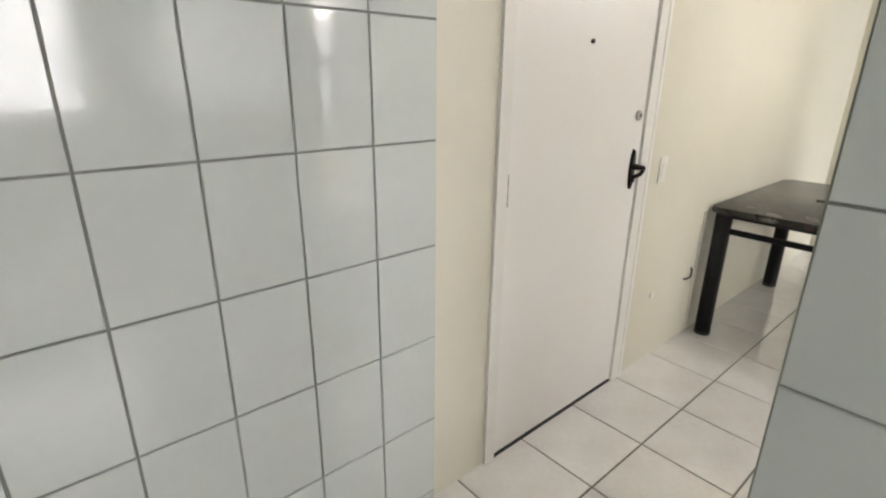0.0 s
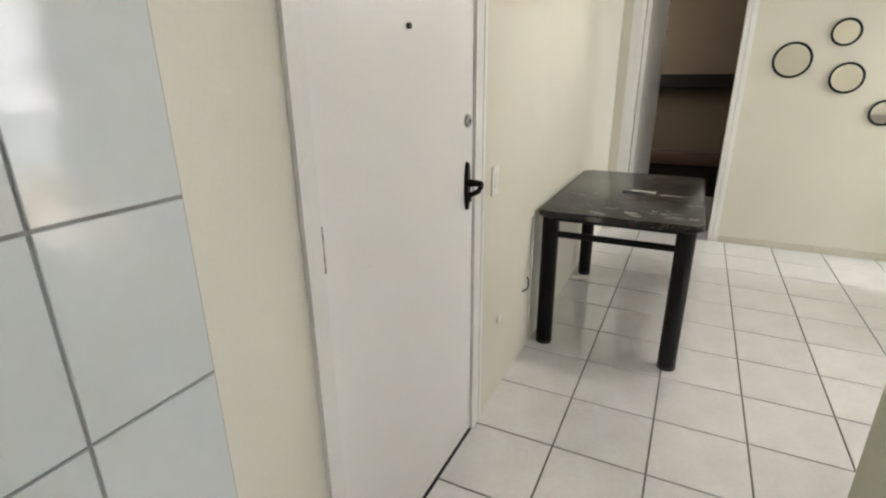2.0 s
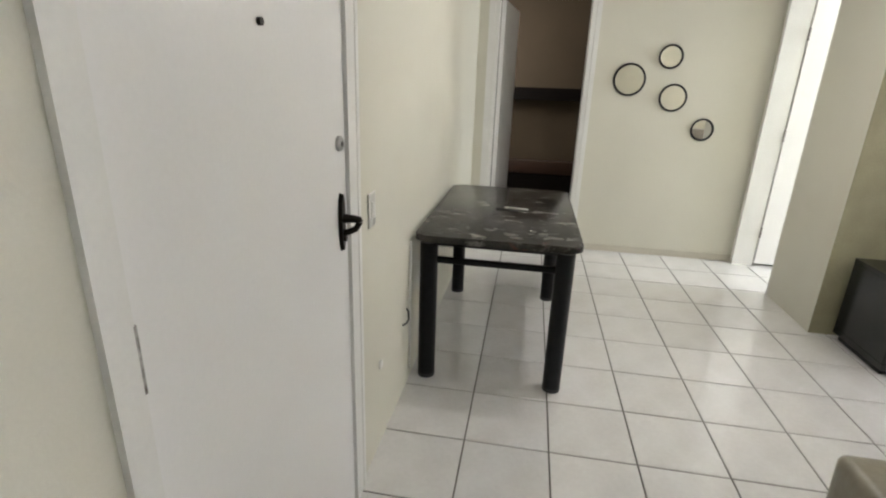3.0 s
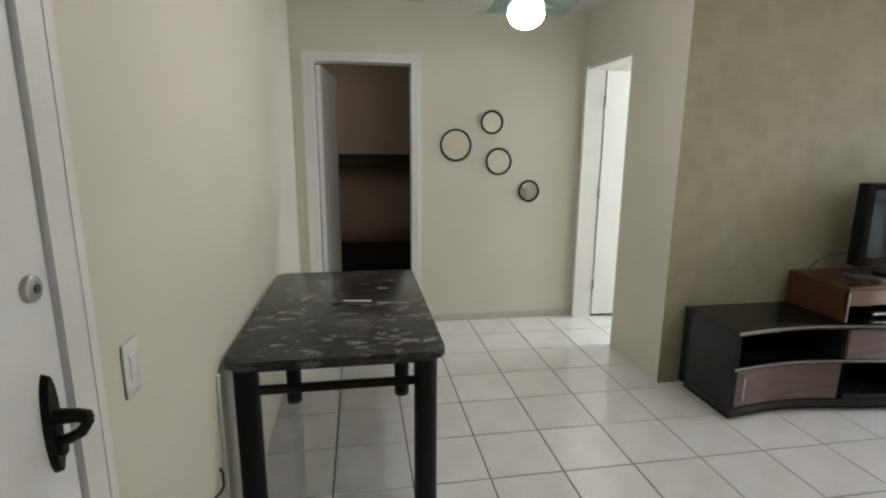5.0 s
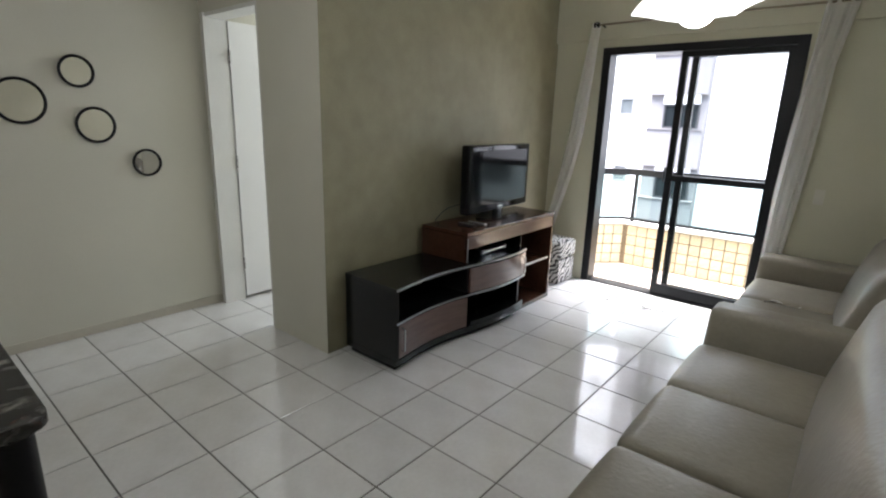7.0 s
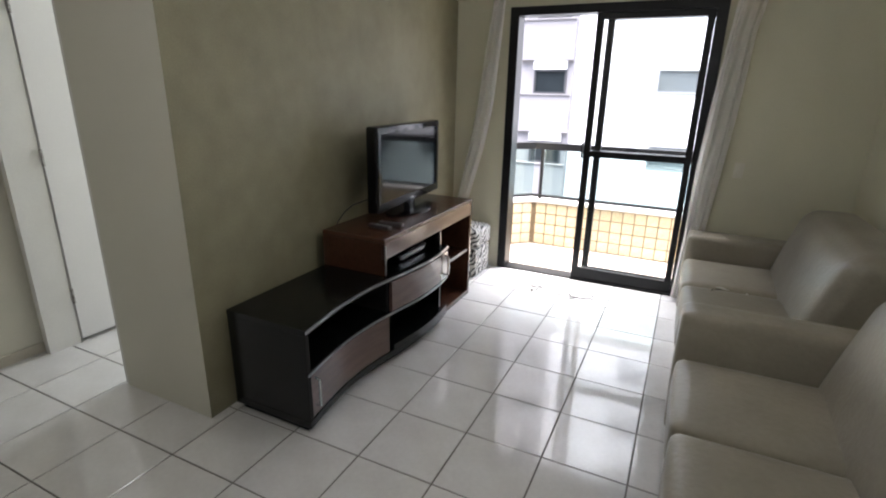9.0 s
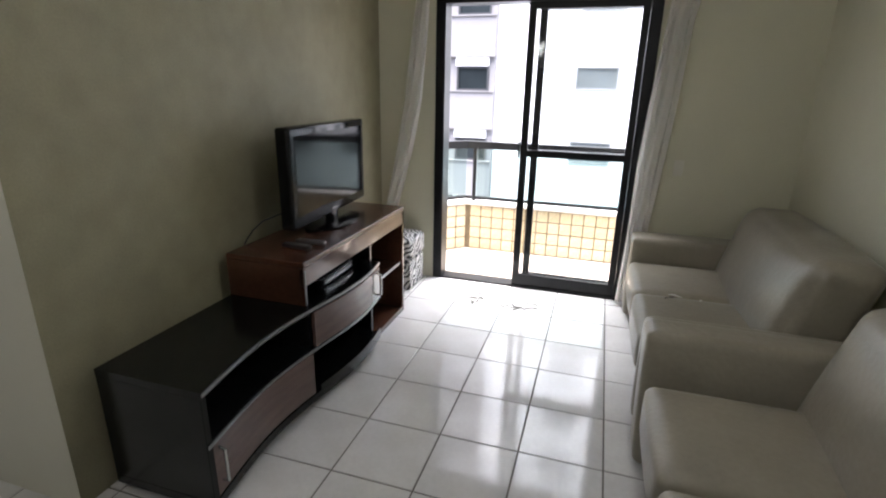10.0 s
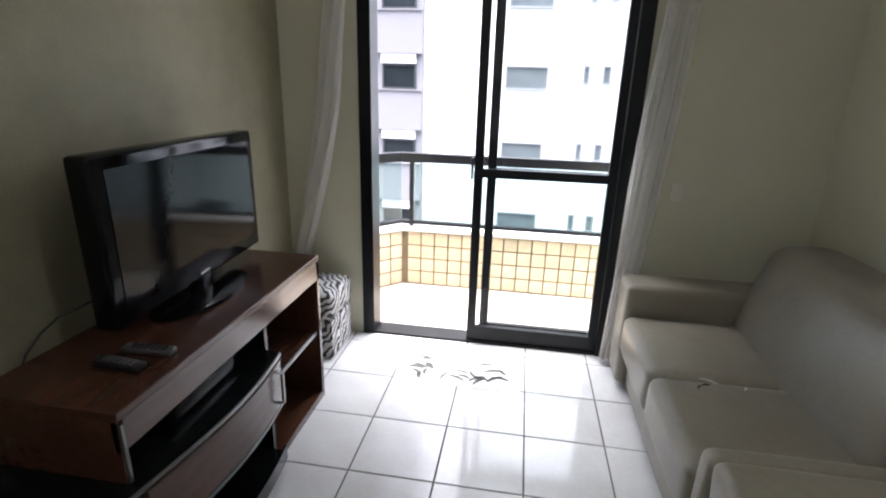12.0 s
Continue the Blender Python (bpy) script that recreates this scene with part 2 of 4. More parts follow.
WHITE_PLASTIC = pmat("white_plastic", (0.74, 0.73, 0.69), 0.35, var=0.05, scale=10)
MAT_CLOTH = pmat("white_cotton_mat", (0.85, 0.84, 0.82), 0.95, var=0.08, scale=12, fine=300, bump=0.3)
MAT_LEAF = pmat("dark_leaf_print", (0.2, 0.19, 0.17), 0.95, var=0.3, scale=20)
DIFFUSER = emitter("lit_lamp_diffuser", (1.0, 0.97, 0.92), 2.0)
LIT_GLASS = emitter("lit_frosted_glass", (1.0, 0.98, 0.95), 0.22)


# ---- mesh helpers ----
def bx(bm, x0, x1, y0, y1, z0, z1, mi=0):
    vs = [bm.verts.new((x, y, z)) for x in (x0, x1) for y in (y0, y1) for z in (z0, z1)]
    for q in ((0, 1, 3, 2), (4, 6, 7, 5), (0, 4, 5, 1), (2, 3, 7, 6), (0, 2, 6, 4), (1, 5, 7, 3)):
        f = bm.faces.new([vs[i] for i in q])
        f.material_index = mi
    return vs


def boxes(*bs):
    bm = bmesh.new()
    for b in bs:
        bx(bm, *b)
    return bm


def rbox(x0, x1, y0, y1, z0, z1, r=0.005, seg=2):
    bm = boxes((x0, x1, y0, y1, z0, z1))
    bmesh.ops.bevel(bm, geom=bm.edges[:], offset=r, segments=seg, profile=0.5, affect="EDGES")
    return bm


def puff(x0, x1, y0, y1, z0, z1, r=0.06, n=14, bulge=(0, 0, 0), lean=0.0, lean_y=0.0):
    """A rounded, upholstered block. bulge: how far the middle of each pair of sides swells; lean, lean_y: shift of the top along x and y."""
    bm = bmesh.new()
    c = ((x0 + x1) / 2, (y0 + y1) / 2, (z0 + z1) / 2)
    h = ((x1 - x0) / 2, (y1 - y0) / 2, (z1 - z0) / 2)
    bmesh.ops.create_cube(bm, size=2.0)
    bmesh.ops.subdivide_edges(bm, edges=bm.edges[:], cuts=n, use_grid_fill=True)
    for v in bm.verts:
        u = v.co.copy()
        p = Vector([math.copysign(abs(u[i]) ** 0.8, u[i]) * h[i] for i in range(3)])
        inner = Vector([max(-h[i] + r, min(h[i] - r, p[i])) for i in range(3)])
        d = p - inner
        if d.length > 1e-6:
            m = max(abs(d[i]) for i in range(3))
            p = inner + d.normalized() * m if d.length > m else p
        for i in range(3):
            j, k = (i + 1) % 3, (i + 2) % 3
            p[i] += math.copysign(bulge[i], u[i]) * abs(u[i]) ** 4 * max(0, 1 - u[j] ** 2) * max(0, 1 - u[k] ** 2) if bulge[i] else 0
        up = (p.z / h[2] + 1) / 2
        p.x += lean * up
        p.y += lean_y * up
        v.co = Vector(c) + p
    return bm


def tube(points, r, n=10, caps=True):
    """A round bar along a line of points."""
    bm = bmesh.new()
    pts = [Vector(p) for p in points]
    rings = []
    for i, p in enumerate(pts):
        d = (pts[min(i + 1, len(pts) - 1)] - pts[max(i - 1, 0)]).normalized()
        a = d.orthogonal().normalized() if i == 0 else (a - d * a.dot(d)).normalized()
        b = d.cross(a)
        rr = r[i] if isinstance(r, (list, tuple)) else r
        rings.append([bm.verts.new(p + (a * math.cos(t) + b * math.sin(t)) * rr) for t in [2 * math.pi * k / n for k in range(n)]])
    for r0, r1 in zip(rings, rings[1:]):
        for k in range(n):
            bm.faces.new((r0[k], r0[(k + 1) % n], r1[(k + 1) % n], r1[k]))
    if caps:
        bm.faces.new(rings[0][::-1])
        bm.faces.new(rings[-1])
    return bm


def prism(outline, z0, z1):
    """An outline in x and y, drawn up from z0 to z1."""
    bm = bmesh.new()
    lo = [bm.verts.new((x, y, z0)) for x, y in outline]
    hi = [bm.verts.new((x, y, z1)) for x, y in outline]
    bm.faces.new(lo[::-1])
    bm.faces.new(hi)
    n = len(lo)
    for i in range(n):
        bm.faces.new((lo[i], lo[(i + 1) % n], hi[(i + 1) % n], hi[i]))
    return bm


def origin(ob):
    p = Vector((0, 0, 0))
    while ob:
        p += ob.location
        ob = ob.parent
    return p


def to_mesh(name, bm, mats, smooth):
    bmesh.ops.recalc_face_normals(bm, faces=bm.faces[:])
    me = bpy.data.meshes.new(name)
    bm.to_mesh(me)
    bm.free()
    for m in mats if isinstance(mats, (list, tuple)) else [mats]:
        me.materials.append(m)
    if smooth:
        me.shade_smooth()
        if smooth != "all":
            me.set_sharp_from_angle(angle=radians(35))
    return me


def part(name, bm, material, parent, label="", smooth=True):
    bmesh.ops.translate(bm, verts=bm.verts[:], vec=-origin(parent))
    ob = new(name, to_mesh(name, bm, material, smooth))
    ob.parent = parent
    return tagged(ob, label)


def thing(name, place, label, category, group=""):
    ob = new(name)
    ob.empty_display_size = 0.1
    ob.location = place
    return tagged(ob, label, category, group)


def solo(name, bm, material, place, label, category, group="", smooth=True):
    """A thing that is one mesh."""
    bmesh.ops.translate(bm, verts=bm.verts[:], vec=-Vector(place))
    ob = new(name, to_mesh(name, bm, material, smooth))
    ob.location = place
    return tagged(ob, label, category, group)


def structure(name, bm, material, label, category, smooth=False):
    return tagged(new(name, to_mesh(name, bm, material, smooth)), label, category, kind="structure")


def turned(bm, deg, pivot):
    bmesh.ops.rotate(bm, verts=bm.verts[:], cent=pivot, matrix=Matrix.Rotation(radians(deg), 3, "Z"))
    return bm


def merged(*bms):
    out = bmesh.new()
    for b in bms:
        me = bpy.data.meshes.new("tmp")
        b.to_mesh(me)
        b.free()
        out.from_mesh(me)
        bpy.data.meshes.remove(me)
    return out


# ---- plan ----
N, S, E, W = 1.435, -3.57, 5.553, 1.35        # living room's inner faces
TVX, HALL = 4.192, -0.9                       # wall behind the television, wall of the bathroom door
TOP = 2.55
KW, KS, KE = -0.6, -2.5, 1.205                # kitchen faces
PART_END = 0.54                               # free end of the kitchen partition

# ---- structure ----
floor = structure("floor", boxes((W - 0.15, 7.7, S - 0.02, N + 0.9, -0.16, -0.004), (KW - 0.15, W - 0.15, KS - 0.15, N + 0.9, -0.16, -0.004)), GROUT, "dark grouted screed under glazed floor tiles", "floor")
structure("ceiling", boxes((W - 0.15, 7.7, S - 0.15, N + 0.9, TOP, TOP + 0.12), (KW - 0.15, W - 0.15, KS - 0.15, N + 0.9, TOP, TOP + 0.12)), CEIL, "plain white painted plaster ceiling", "ceiling")
wall_north = structure("wall_north", boxes(
    (KW - 0.15, 1.468, N, N + 0.15, -0.05, TOP), (2.405, E - 0.001, N, N + 0.15, -0.05, TOP), (1.468, 2.405, N, N + 0.15, 2.13, TOP)), CREAM, "smooth cream painted wall with the entrance door", "wall")
structure("wall_east", boxes(
    (E, E + 0.13, S, 0.492, -0.05, TOP), (E, E + 0.13, 1.3, N + 0.9, -0.05, TOP), (E, E + 0.13, 0.492, 1.3, 2.135, TOP)), CREAM, "cream painted wall with the bedroom doorway", "wall")
structure("wall_hall", boxes(
    (TVX + 0.12, 4.795, HALL - 0.15, HALL, -0.05, TOP), (4.795, E, HALL - 0.15, HALL, 2.12, TOP), (5.515, E, HALL - 0.15, HALL, -0.05, 2.12)), CREAM, "cream painted pier beside the bathroom doorway", "wall")
bm = boxes((TVX, TVX + 0.12, S, HALL, -0.05, TOP))
bm.faces.ensure_lookup_table()
for f in bm.faces:
    f.material_index = 1 if f.calc_center_median().x < TVX + 0.01 else 0
structure("wall_television", bm, [CREAM, KHAKI], "khaki painted accent wall with a mottled finish", "wall")
structure("wall_south", boxes(
    (W - 0.15, 2.265, S - 0.15, S, -0.05, TOP), (3.745, E + 0.13, S - 0.15, S, -0.05, 1.3), (3.745, 4.53, S - 0.15, S, 1.3, TOP), (5.33, E + 0.13, S - 0.15, S, 1.3, TOP),
    (4.53, 5.33, S - 0.15, S, 2.1, TOP), (2.265, 3.745, S - 0.15, S, 2.095, TOP), (W, TVX, S, S + 0.035, 2.16, TOP)), OLIVE_CREAM, "cream painted wall round the balcony door", "wall")
wall_west = structure("wall_west", boxes((KE, W, S, PART_END, -0.05, TOP)), OLIVE_CREAM, "cream painted partition between kitchen and living room", "wall")
structure("wall_kitchen_west", boxes((KW - 0.15, KW, KS - 0.15, N, -0.05, TOP)), CREAM, "plain cream kitchen wall", "wall")
structure("wall_kitchen_south", boxes(
    (KW, KE, KS - 0.15, KS, -0.05, 1.1), (KW, KE, KS - 0.15, KS, 2.1, TOP), (KW, -0.3, KS - 0.15, KS, 1.1, 2.1), (0.9, KE, KS - 0.15, KS, 1.1, 2.1)), CREAM, "plain cream kitchen wall with a window", "wall")
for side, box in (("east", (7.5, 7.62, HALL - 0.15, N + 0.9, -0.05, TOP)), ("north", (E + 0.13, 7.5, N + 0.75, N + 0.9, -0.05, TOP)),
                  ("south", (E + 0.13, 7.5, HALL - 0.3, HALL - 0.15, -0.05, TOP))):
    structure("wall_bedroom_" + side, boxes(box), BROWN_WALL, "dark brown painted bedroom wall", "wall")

structure("baseboard", boxes(
    (E - 0.008, E, HALL, 0.452, 0, 0.06)), BASE, "low cream painted skirting along the walls", "baseboard")

# entrance door: frame, flush leaf, handle plate, lock and peephole
d = tagged(new("door_1"), "closed flush white entrance door in a white frame", "door", kind="structure")
part("door_frame", boxes((1.468, 1.518, N - 0.012, N + 0.12, 0, 2.13), (2.342, 2.405, N - 0.012, N + 0.12, 0, 2.13), (1.518, 2.342, N - 0.012, N + 0.12, 2.1, 2.13),
                         (2.405, 2.43, N - 0.014, N, 0, 2.155)), TRIM, d)
LEAF_Y = N - 0.014                            # the leaf sits almost flush with its frame
leaf = part("door_leaf", rbox(1.521, 2.338, LEAF_Y + 0.012, LEAF_Y + 0.047, 0.012, 2.096, 0.002, 1), WHITE_PAINT, d, "flush white painted leaf")
# black strip stands for the shade in the gap below the leaf
part("gap_shade_strip", boxes((1.519, 2.341, LEAF_Y + 0.006, LEAF_Y + 0.05, -0.003, 0.006)), BLACK_MATT, d)
hz, hx = 1.045, 2.285
plate = bmesh.new()
ring = [(0.017 * math.sin(a) * (1.0 if abs(math.cos(a)) < 0.8 else 0.9), 0.084 * math.cos(a)) for a in [2 * math.pi * k / 28 for k in range(28)]]
f0 = [plate.verts.new((hx + u, LEAF_Y + 0.012, hz + v)) for u, v in ring]
f1 = [plate.verts.new((hx + u * 0.82, LEAF_Y + 0.001, hz + v * 0.95)) for u, v in ring]
plate.faces.new(f1)
for i in range(28):
    plate.faces.new((f0[i], f0[(i + 1) % 28], f1[(i + 1) % 28], f1[i]))
handle = part("handle_plate", plate, BRONZE, leaf, "dark bronze handle plate")
part("lever", merged(tube([(hx, LEAF_Y + 0.004, hz + 0.012), (hx, LEAF_Y - 0.03, hz + 0.013), (hx - 0.004, LEAF_Y - 0.044, hz + 0.012), (hx - 0.006, LEAF_Y - 0.049, hz + 0.006)], [0.014, 0.011, 0.011, 0.008], 12),
                     tube([(hx - 0.005, LEAF_Y - 0.047, hz + 0.006), (hx - 0.003, LEAF_Y - 0.034, hz - 0.014), (hx, LEAF_Y - 0.012, hz - 0.026), (hx, LEAF_Y + 0.004, hz - 0.03)], [0.008, 0.009, 0.009, 0.01], 12)), BRONZE, leaf, "dark bronze lever")
part("key_barrel", tube([(hx, LEAF_Y + 0.006, hz - 0.045), (hx, LEAF_Y - 0.006, hz - 0.045)], 0.009, 12), BRONZE, leaf)
part("deadlock", tube([(2.288, LEAF_Y + 0.012, 1.262), (2.288, LEAF_Y + 0.004, 1.262), (2.288, LEAF_Y + 0.001, 1.262)], [0.021, 0.02, 0.015], 20), DULL_CHROME, leaf, "round chrome lock cylinder")
part("deadlock_core", tube([(2.288, LEAF_Y + 0.002, 1.262), (2.288, LEAF_Y - 0.001, 1.262)], 0.007, 14), DARK_PLASTIC, leaf)
part("peephole", tube([(1.918, LEAF_Y + 0.012, 1.521), (1.918, LEAF_Y + 0.004, 1.521)], 0.0075, 14), BRONZE, leaf, "small dark peephole")
for z in (1.057, 1.85):
    part("hinge", tube([(1.5185, N - 0.008, z - 0.052), (1.5185, N - 0.008, z + 0.052)], 0.005, 8), RUST, d)

# bedroom doorway with its leaf standing open into the dark room
d = tagged(new("door_2"), "open white bedroom door in a white frame", "door", kind="structure")
part("door_frame", boxes((E - 0.014, E + 0.135, 0.492, 0.527, 0, 2.135), (E - 0.014, E + 0.135, 1.266, 1.3, 0, 2.135), (E - 0.014, E + 0.135, 0.527, 1.266, 2.105, 2.135)), TRIM, d)
part("casing", boxes((E - 0.016, E, 0.452, 0.49, 0, 2.17), (E - 0.016, E, 1.302, 1.352, 0, 2.17), (E - 0.016, E, 0.49, 1.302, 2.137, 2.17)), TRIM, d)
part("door_leaf", turned(rbox(5.69, 6.44, 1.225, 1.261, 0.012, 2.095, 0.002, 1), -6.6, (5.69, 1.26, 0)), WHITE_PAINT, d)

# bathroom doorway with its leaf standing open
d = tagged(new("door_3"), "open white bathroom door beside the pier", "door", kind="structure")
part("door_frame", boxes((5.475, 5.515, HALL - 0.155, HALL + 0.012, 0, 2.12), (4.795, 4.82, HALL - 0.155, HALL - 0.004, 0, 2.12), (4.82, 5.475, HALL - 0.155, HALL - 0.004, 2.095, 2.12)), TRIM, d)
leaf = part("door_leaf", rbox(5.468, 5.503, HALL - 0.86, HALL - 0.162, 0.024, 2.09, 0.002, 1), WHITE_PAINT, d)
for z in (0.3, 1.1, 1.85):
    part("hinge", tube([(5.464, HALL - 0.158, z - 0.045), (5.464, HALL - 0.158, z + 0.045)], 0.007, 8), RUST, d, "tarnished steel hinge")

# balcony door: black aluminium frame, open half and two panels pushed together
w = tagged(new("door_4"), "half-open black aluminium sliding balcony door with glass panels", "sliding door", kind="structure")
part("door_frame", boxes((3.675, 3.745, S - 0.13, S + 0.012, 0, 2.095), (2.265, 2.335, S - 0.13, S + 0.012, 0, 2.095), (2.335, 3.675, S - 0.13, S + 0.012, 2.035, 2.095), (2.335, 3.675, S - 0.13, S + 0.005, -0.004, 0.014)), ALU, w)
for x0, x1, y in ((2.338, 3.1, S - 0.03), (2.29, 3.03, S - 0.085)):
    p = part("sliding_panel", boxes((x0, x0 + 0.045, y - 0.018, y + 0.018, 0.015, 2.033), (x1 - 0.05, x1, y - 0.018, y + 0.018, 0.015, 2.033), (x0 + 0.045, x1 - 0.05, y - 0.018, y + 0.018, 0.015, 0.105),
                                   (x0 + 0.045, x1 - 0.05, y - 0.018, y + 0.018, 1.99, 2.033), (x0 + 0.045, x1 - 0.05, y - 0.018, y + 0.018, 1.012, 1.06)), ALU, w)
    for z0, z1 in ((0.105, 1.012), (1.06, 1.99)):
        g = part("pane", boxes((x0 + 0.045, x1 - 0.05, y - 0.003, y + 0.003, z0, z1)), GLASS, p, "clear glass pane")
        g.visible_shadow = False
part("latch", rbox(3.105, 3.115, S - 0.035, S + 0.01, 1.0, 1.12, 0.003, 1), ALU, w)

# kitchen and bathroom windows, out of view
for nm, b in (("window_1", (-0.3, 0.9, KS - 0.1, KS - 0.06, 1.1, 2.1)), ("window_2", (4.53, 5.33, S - 0.1, S - 0.06, 1.3, 2.1))):
    x0, x1, y0, y1, z0, z1 = b
    q = tagged(new(nm), "plain white framed window with clear glass", "window", kind="structure")
    part("window_frame", boxes((x0, x0 + 0.04, y0, y1, z0, z1), (x1 - 0.04, x1, y0, y1, z0, z1), (x0 + 0.04, x1 - 0.04, y0, y1, z0, z0 + 0.04), (x0 + 0.04, x1 - 0.04, y0, y1, z1 - 0.04, z1)), TRIM, q)
    g = part("pane", boxes((x0 + 0.04, x1 - 0.04, y0 + 0.015, y0 + 0.02, z0 + 0.04, z1 - 0.04)), GLASS, q)
    g.visible_shadow = False

# ---- outdoors ----
structure("ground", boxes((-400, 400, -600, 200, -14.3, -14.0)), ASPHALT, "grey street ground far below", "ground")
FY = -19.3
STOREY = 2.58
house = thing("apartment_building", (5, FY - 4, -14), "white rendered apartment block with dark windows opposite the balcony", "building")
rows = [k * STOREY for k in range(-5, 7)]
cols = [(2.2, 3.67, 1.5, 2.29), (0.82, 1.06, 1.72, 2.35), (0.12, 0.42, 1.72, 2.35), (-2.6, -1.2, 1.5, 2.29), (-5.4, -4.0, 1.5, 2.29), (9.2, 9.75, 1.86, 2.5), (11.0, 12.2, 1.4, 2.24), (13.5, 14.1, 1.86, 2.5)]
wall = part("wall", boxes((-14, 22, FY - 9, FY, -14, 18.5)), FACADE, house)
part("roof", boxes((-14.3, 22.3, FY - 9.3, FY + 0.3, 18.5, 18.9)), FACADE_SHADE, house)
bay = part("bay", boxes((6.54, 8.5, FY + 0.004, FY + 0.3, -14, 18.4), *[(6.54, 8.5, FY + 0.304, FY + 0.45, k * STOREY + 0.0, k * STOREY + 1.4) for k in range(-5, 7)]), FACADE_BAY, house, "lilac grey projecting bay")
pane_mesh, frame_mesh = {}, {}


def far_window(x0, x1, z0, z1, y, up, pane, edge):
    key = (round(x1 - x0, 2), round(z1 - z0, 2))
    if key not in pane_mesh:
        wd, ht = key
        pane_mesh[key] = to_mesh("pane", boxes((0.06, wd - 0.06, 0.004, 0.02, 0.06, ht - 0.06)), pane, False)
        frame_mesh[key] = to_mesh("window", boxes((0, 0.06, 0.004, 0.07, 0, ht), (wd - 0.06, wd, 0.004, 0.07, 0, ht), (0.06, wd - 0.06, 0.004, 0.07, 0, 0.06), (0.06, wd - 0.06, 0.004, 0.07, ht - 0.06, ht)), edge, False)
    fr = new("window", frame_mesh[key])
    fr.location = Vector((x0, y, z0 + up)) - origin(house)
    fr.parent = house
    pn = new("pane", pane_mesh[key])
    pn.parent = fr


for up in rows:
    for x0, x1, z0, z1 in cols:
        far_window(x0, x1, z0, z1, FY, up, PALE_GLASS, PALE_FRAME)
    far_window(6.76, 7.97, 1.41, 2.24, FY + 0.3, up, FAR_GLASS, FAR_FRAME)
    part("shutter_box", boxes((6.76, 8.0, FY + 0.304, FY + 0.42, 2.26 + up, 2.58 + up)), SHUTTER, house, "pale roller shutter box")
    part("sill", boxes((6.54, 8.5, FY + 0.454, FY + 0.5, 1.36 + up, 1.4 + up)), FACADE_BAY, house)

# balcony: slab, tiled parapet with a splayed corner, coping, rails and glass
BY = -4.47
structure("balcony_floor", boxes((1.1, 4.6, BY - 0.14, S - 0.15, -0.3, -0.022)), BALCONY_GROUT, "pale grouted balcony slab", "balcony floor")
path = [(1.2, BY), (3.715, BY), (4.02, -4.16), (4.02, S - 0.15)]
parapet = tagged(new("balcony_parapet"), "low parapet clad in small yellow glazed tiles", "parapet", kind="structure")


def offset_line(pts, d):
    """The line moved d to its outside (south and east)."""
    out = []
    for i, p in enumerate(pts):
        q = Vector(p)
        ns = []
        for a, b in ((i - 1, i), (i, i + 1)):
            if 0 <= a and b < len(pts):
                t = (Vector(pts[b]) - Vector(pts[a])).normalized()
                ns.append(Vector((t.y, -t.x)))
        n = sum(ns, Vector((0, 0))).normalized()
        out.append(tuple(q + n * d / max(0.5, n.dot(ns[0]))))
    return out


def band(pts, d0, d1, z0, z1):
    a, b = offset_line(pts, d0), offset_line(pts, d1)
    return prism(a + b[::-1], z0, z1)


part("core", band(path, 0.006, 0.12, -0.3, 0.42), BALCONY_GROUT, parapet)
part("coping", band(path, -0.012, 0.14, 0.42, 0.445), COPING, parapet, "white stone coping")
rail = thing("balcony_railing", (3.0, BY - 0.06, 0.445), "dark metal balcony railing with pale green glass", "railing")
part("handrail", band(path, 0.03, 0.1, 0.945, 1.01), ALU, rail)
part("lower_rail", band(path, 0.045, 0.085, 0.462, 0.49), ALU, rail)
for x, y in ((3.66, BY - 0.065), (1.85, BY - 0.065), (1.4, BY - 0.065), (4.06, -4.12)):
    part("post", rbox(x - 0.017, x + 0.017, y - 0.017, y + 0.017, 0.444, 0.945, 0.003, 1), ALU, rail)
for x0, x1 in ((1.42, 1.83), (1.87, 3.64)):
    g = part("glass_panel", boxes((x0, x1, BY - 0.069, BY - 0.061, 0.49, 0.945)), GREEN_GLASS, rail)
    g.visible_shadow = False
a, b = offset_line(path, 0.061), offset_line(path, 0.069)
g = part("glass_panel", prism([a[1], a[2], b[2], b[1]], 0.49, 0.945), GREEN_GLASS, rail)
g.visible_shadow = False

# ---- dining corner ----
table = thing("dining_table", (3.755, 1.04, 0), "dining table with dark streaked marble top on black tube legs", "table")
r = 0.045
corners = [(3.14 + r, 0.655 + r, 180), (4.37 - r, 0.655 + r, 270), (4.37 - r, 1.418 - r, 0), (3.14 + r, 1.418 - r, 90)]
outline = [(x + r * math.cos(radians(a0 + k * 18)), y + r * math.sin(radians(a0 + k * 18))) for x, y, a0 in corners for k in range(6)]
bm = prism(outline, 0.727, 0.76)
bmesh.ops.bevel(bm, geom=[e for e in bm.edges if abs(e.verts[0].co.z - e.verts[1].co.z) < 1e-5], offset=0.011, segments=3, profile=0.5, affect="EDGES")
part("tabletop", bm, MARBLE, table, "dark marble top with pale streaks")
for x in (3.2, 4.31):
    for y in (0.725, 1.355):
        leg = part("leg", tube([(x, y, 0.012), (x, y, 0.715)], 0.043, 20), BLACK_METAL, table)
        part("foot_cap", tube([(x, y, 0), (x, y, 0.014), (x, y, 0.02)], [0.043, 0.045, 0.043], 20), DARK_PLASTIC, leg)
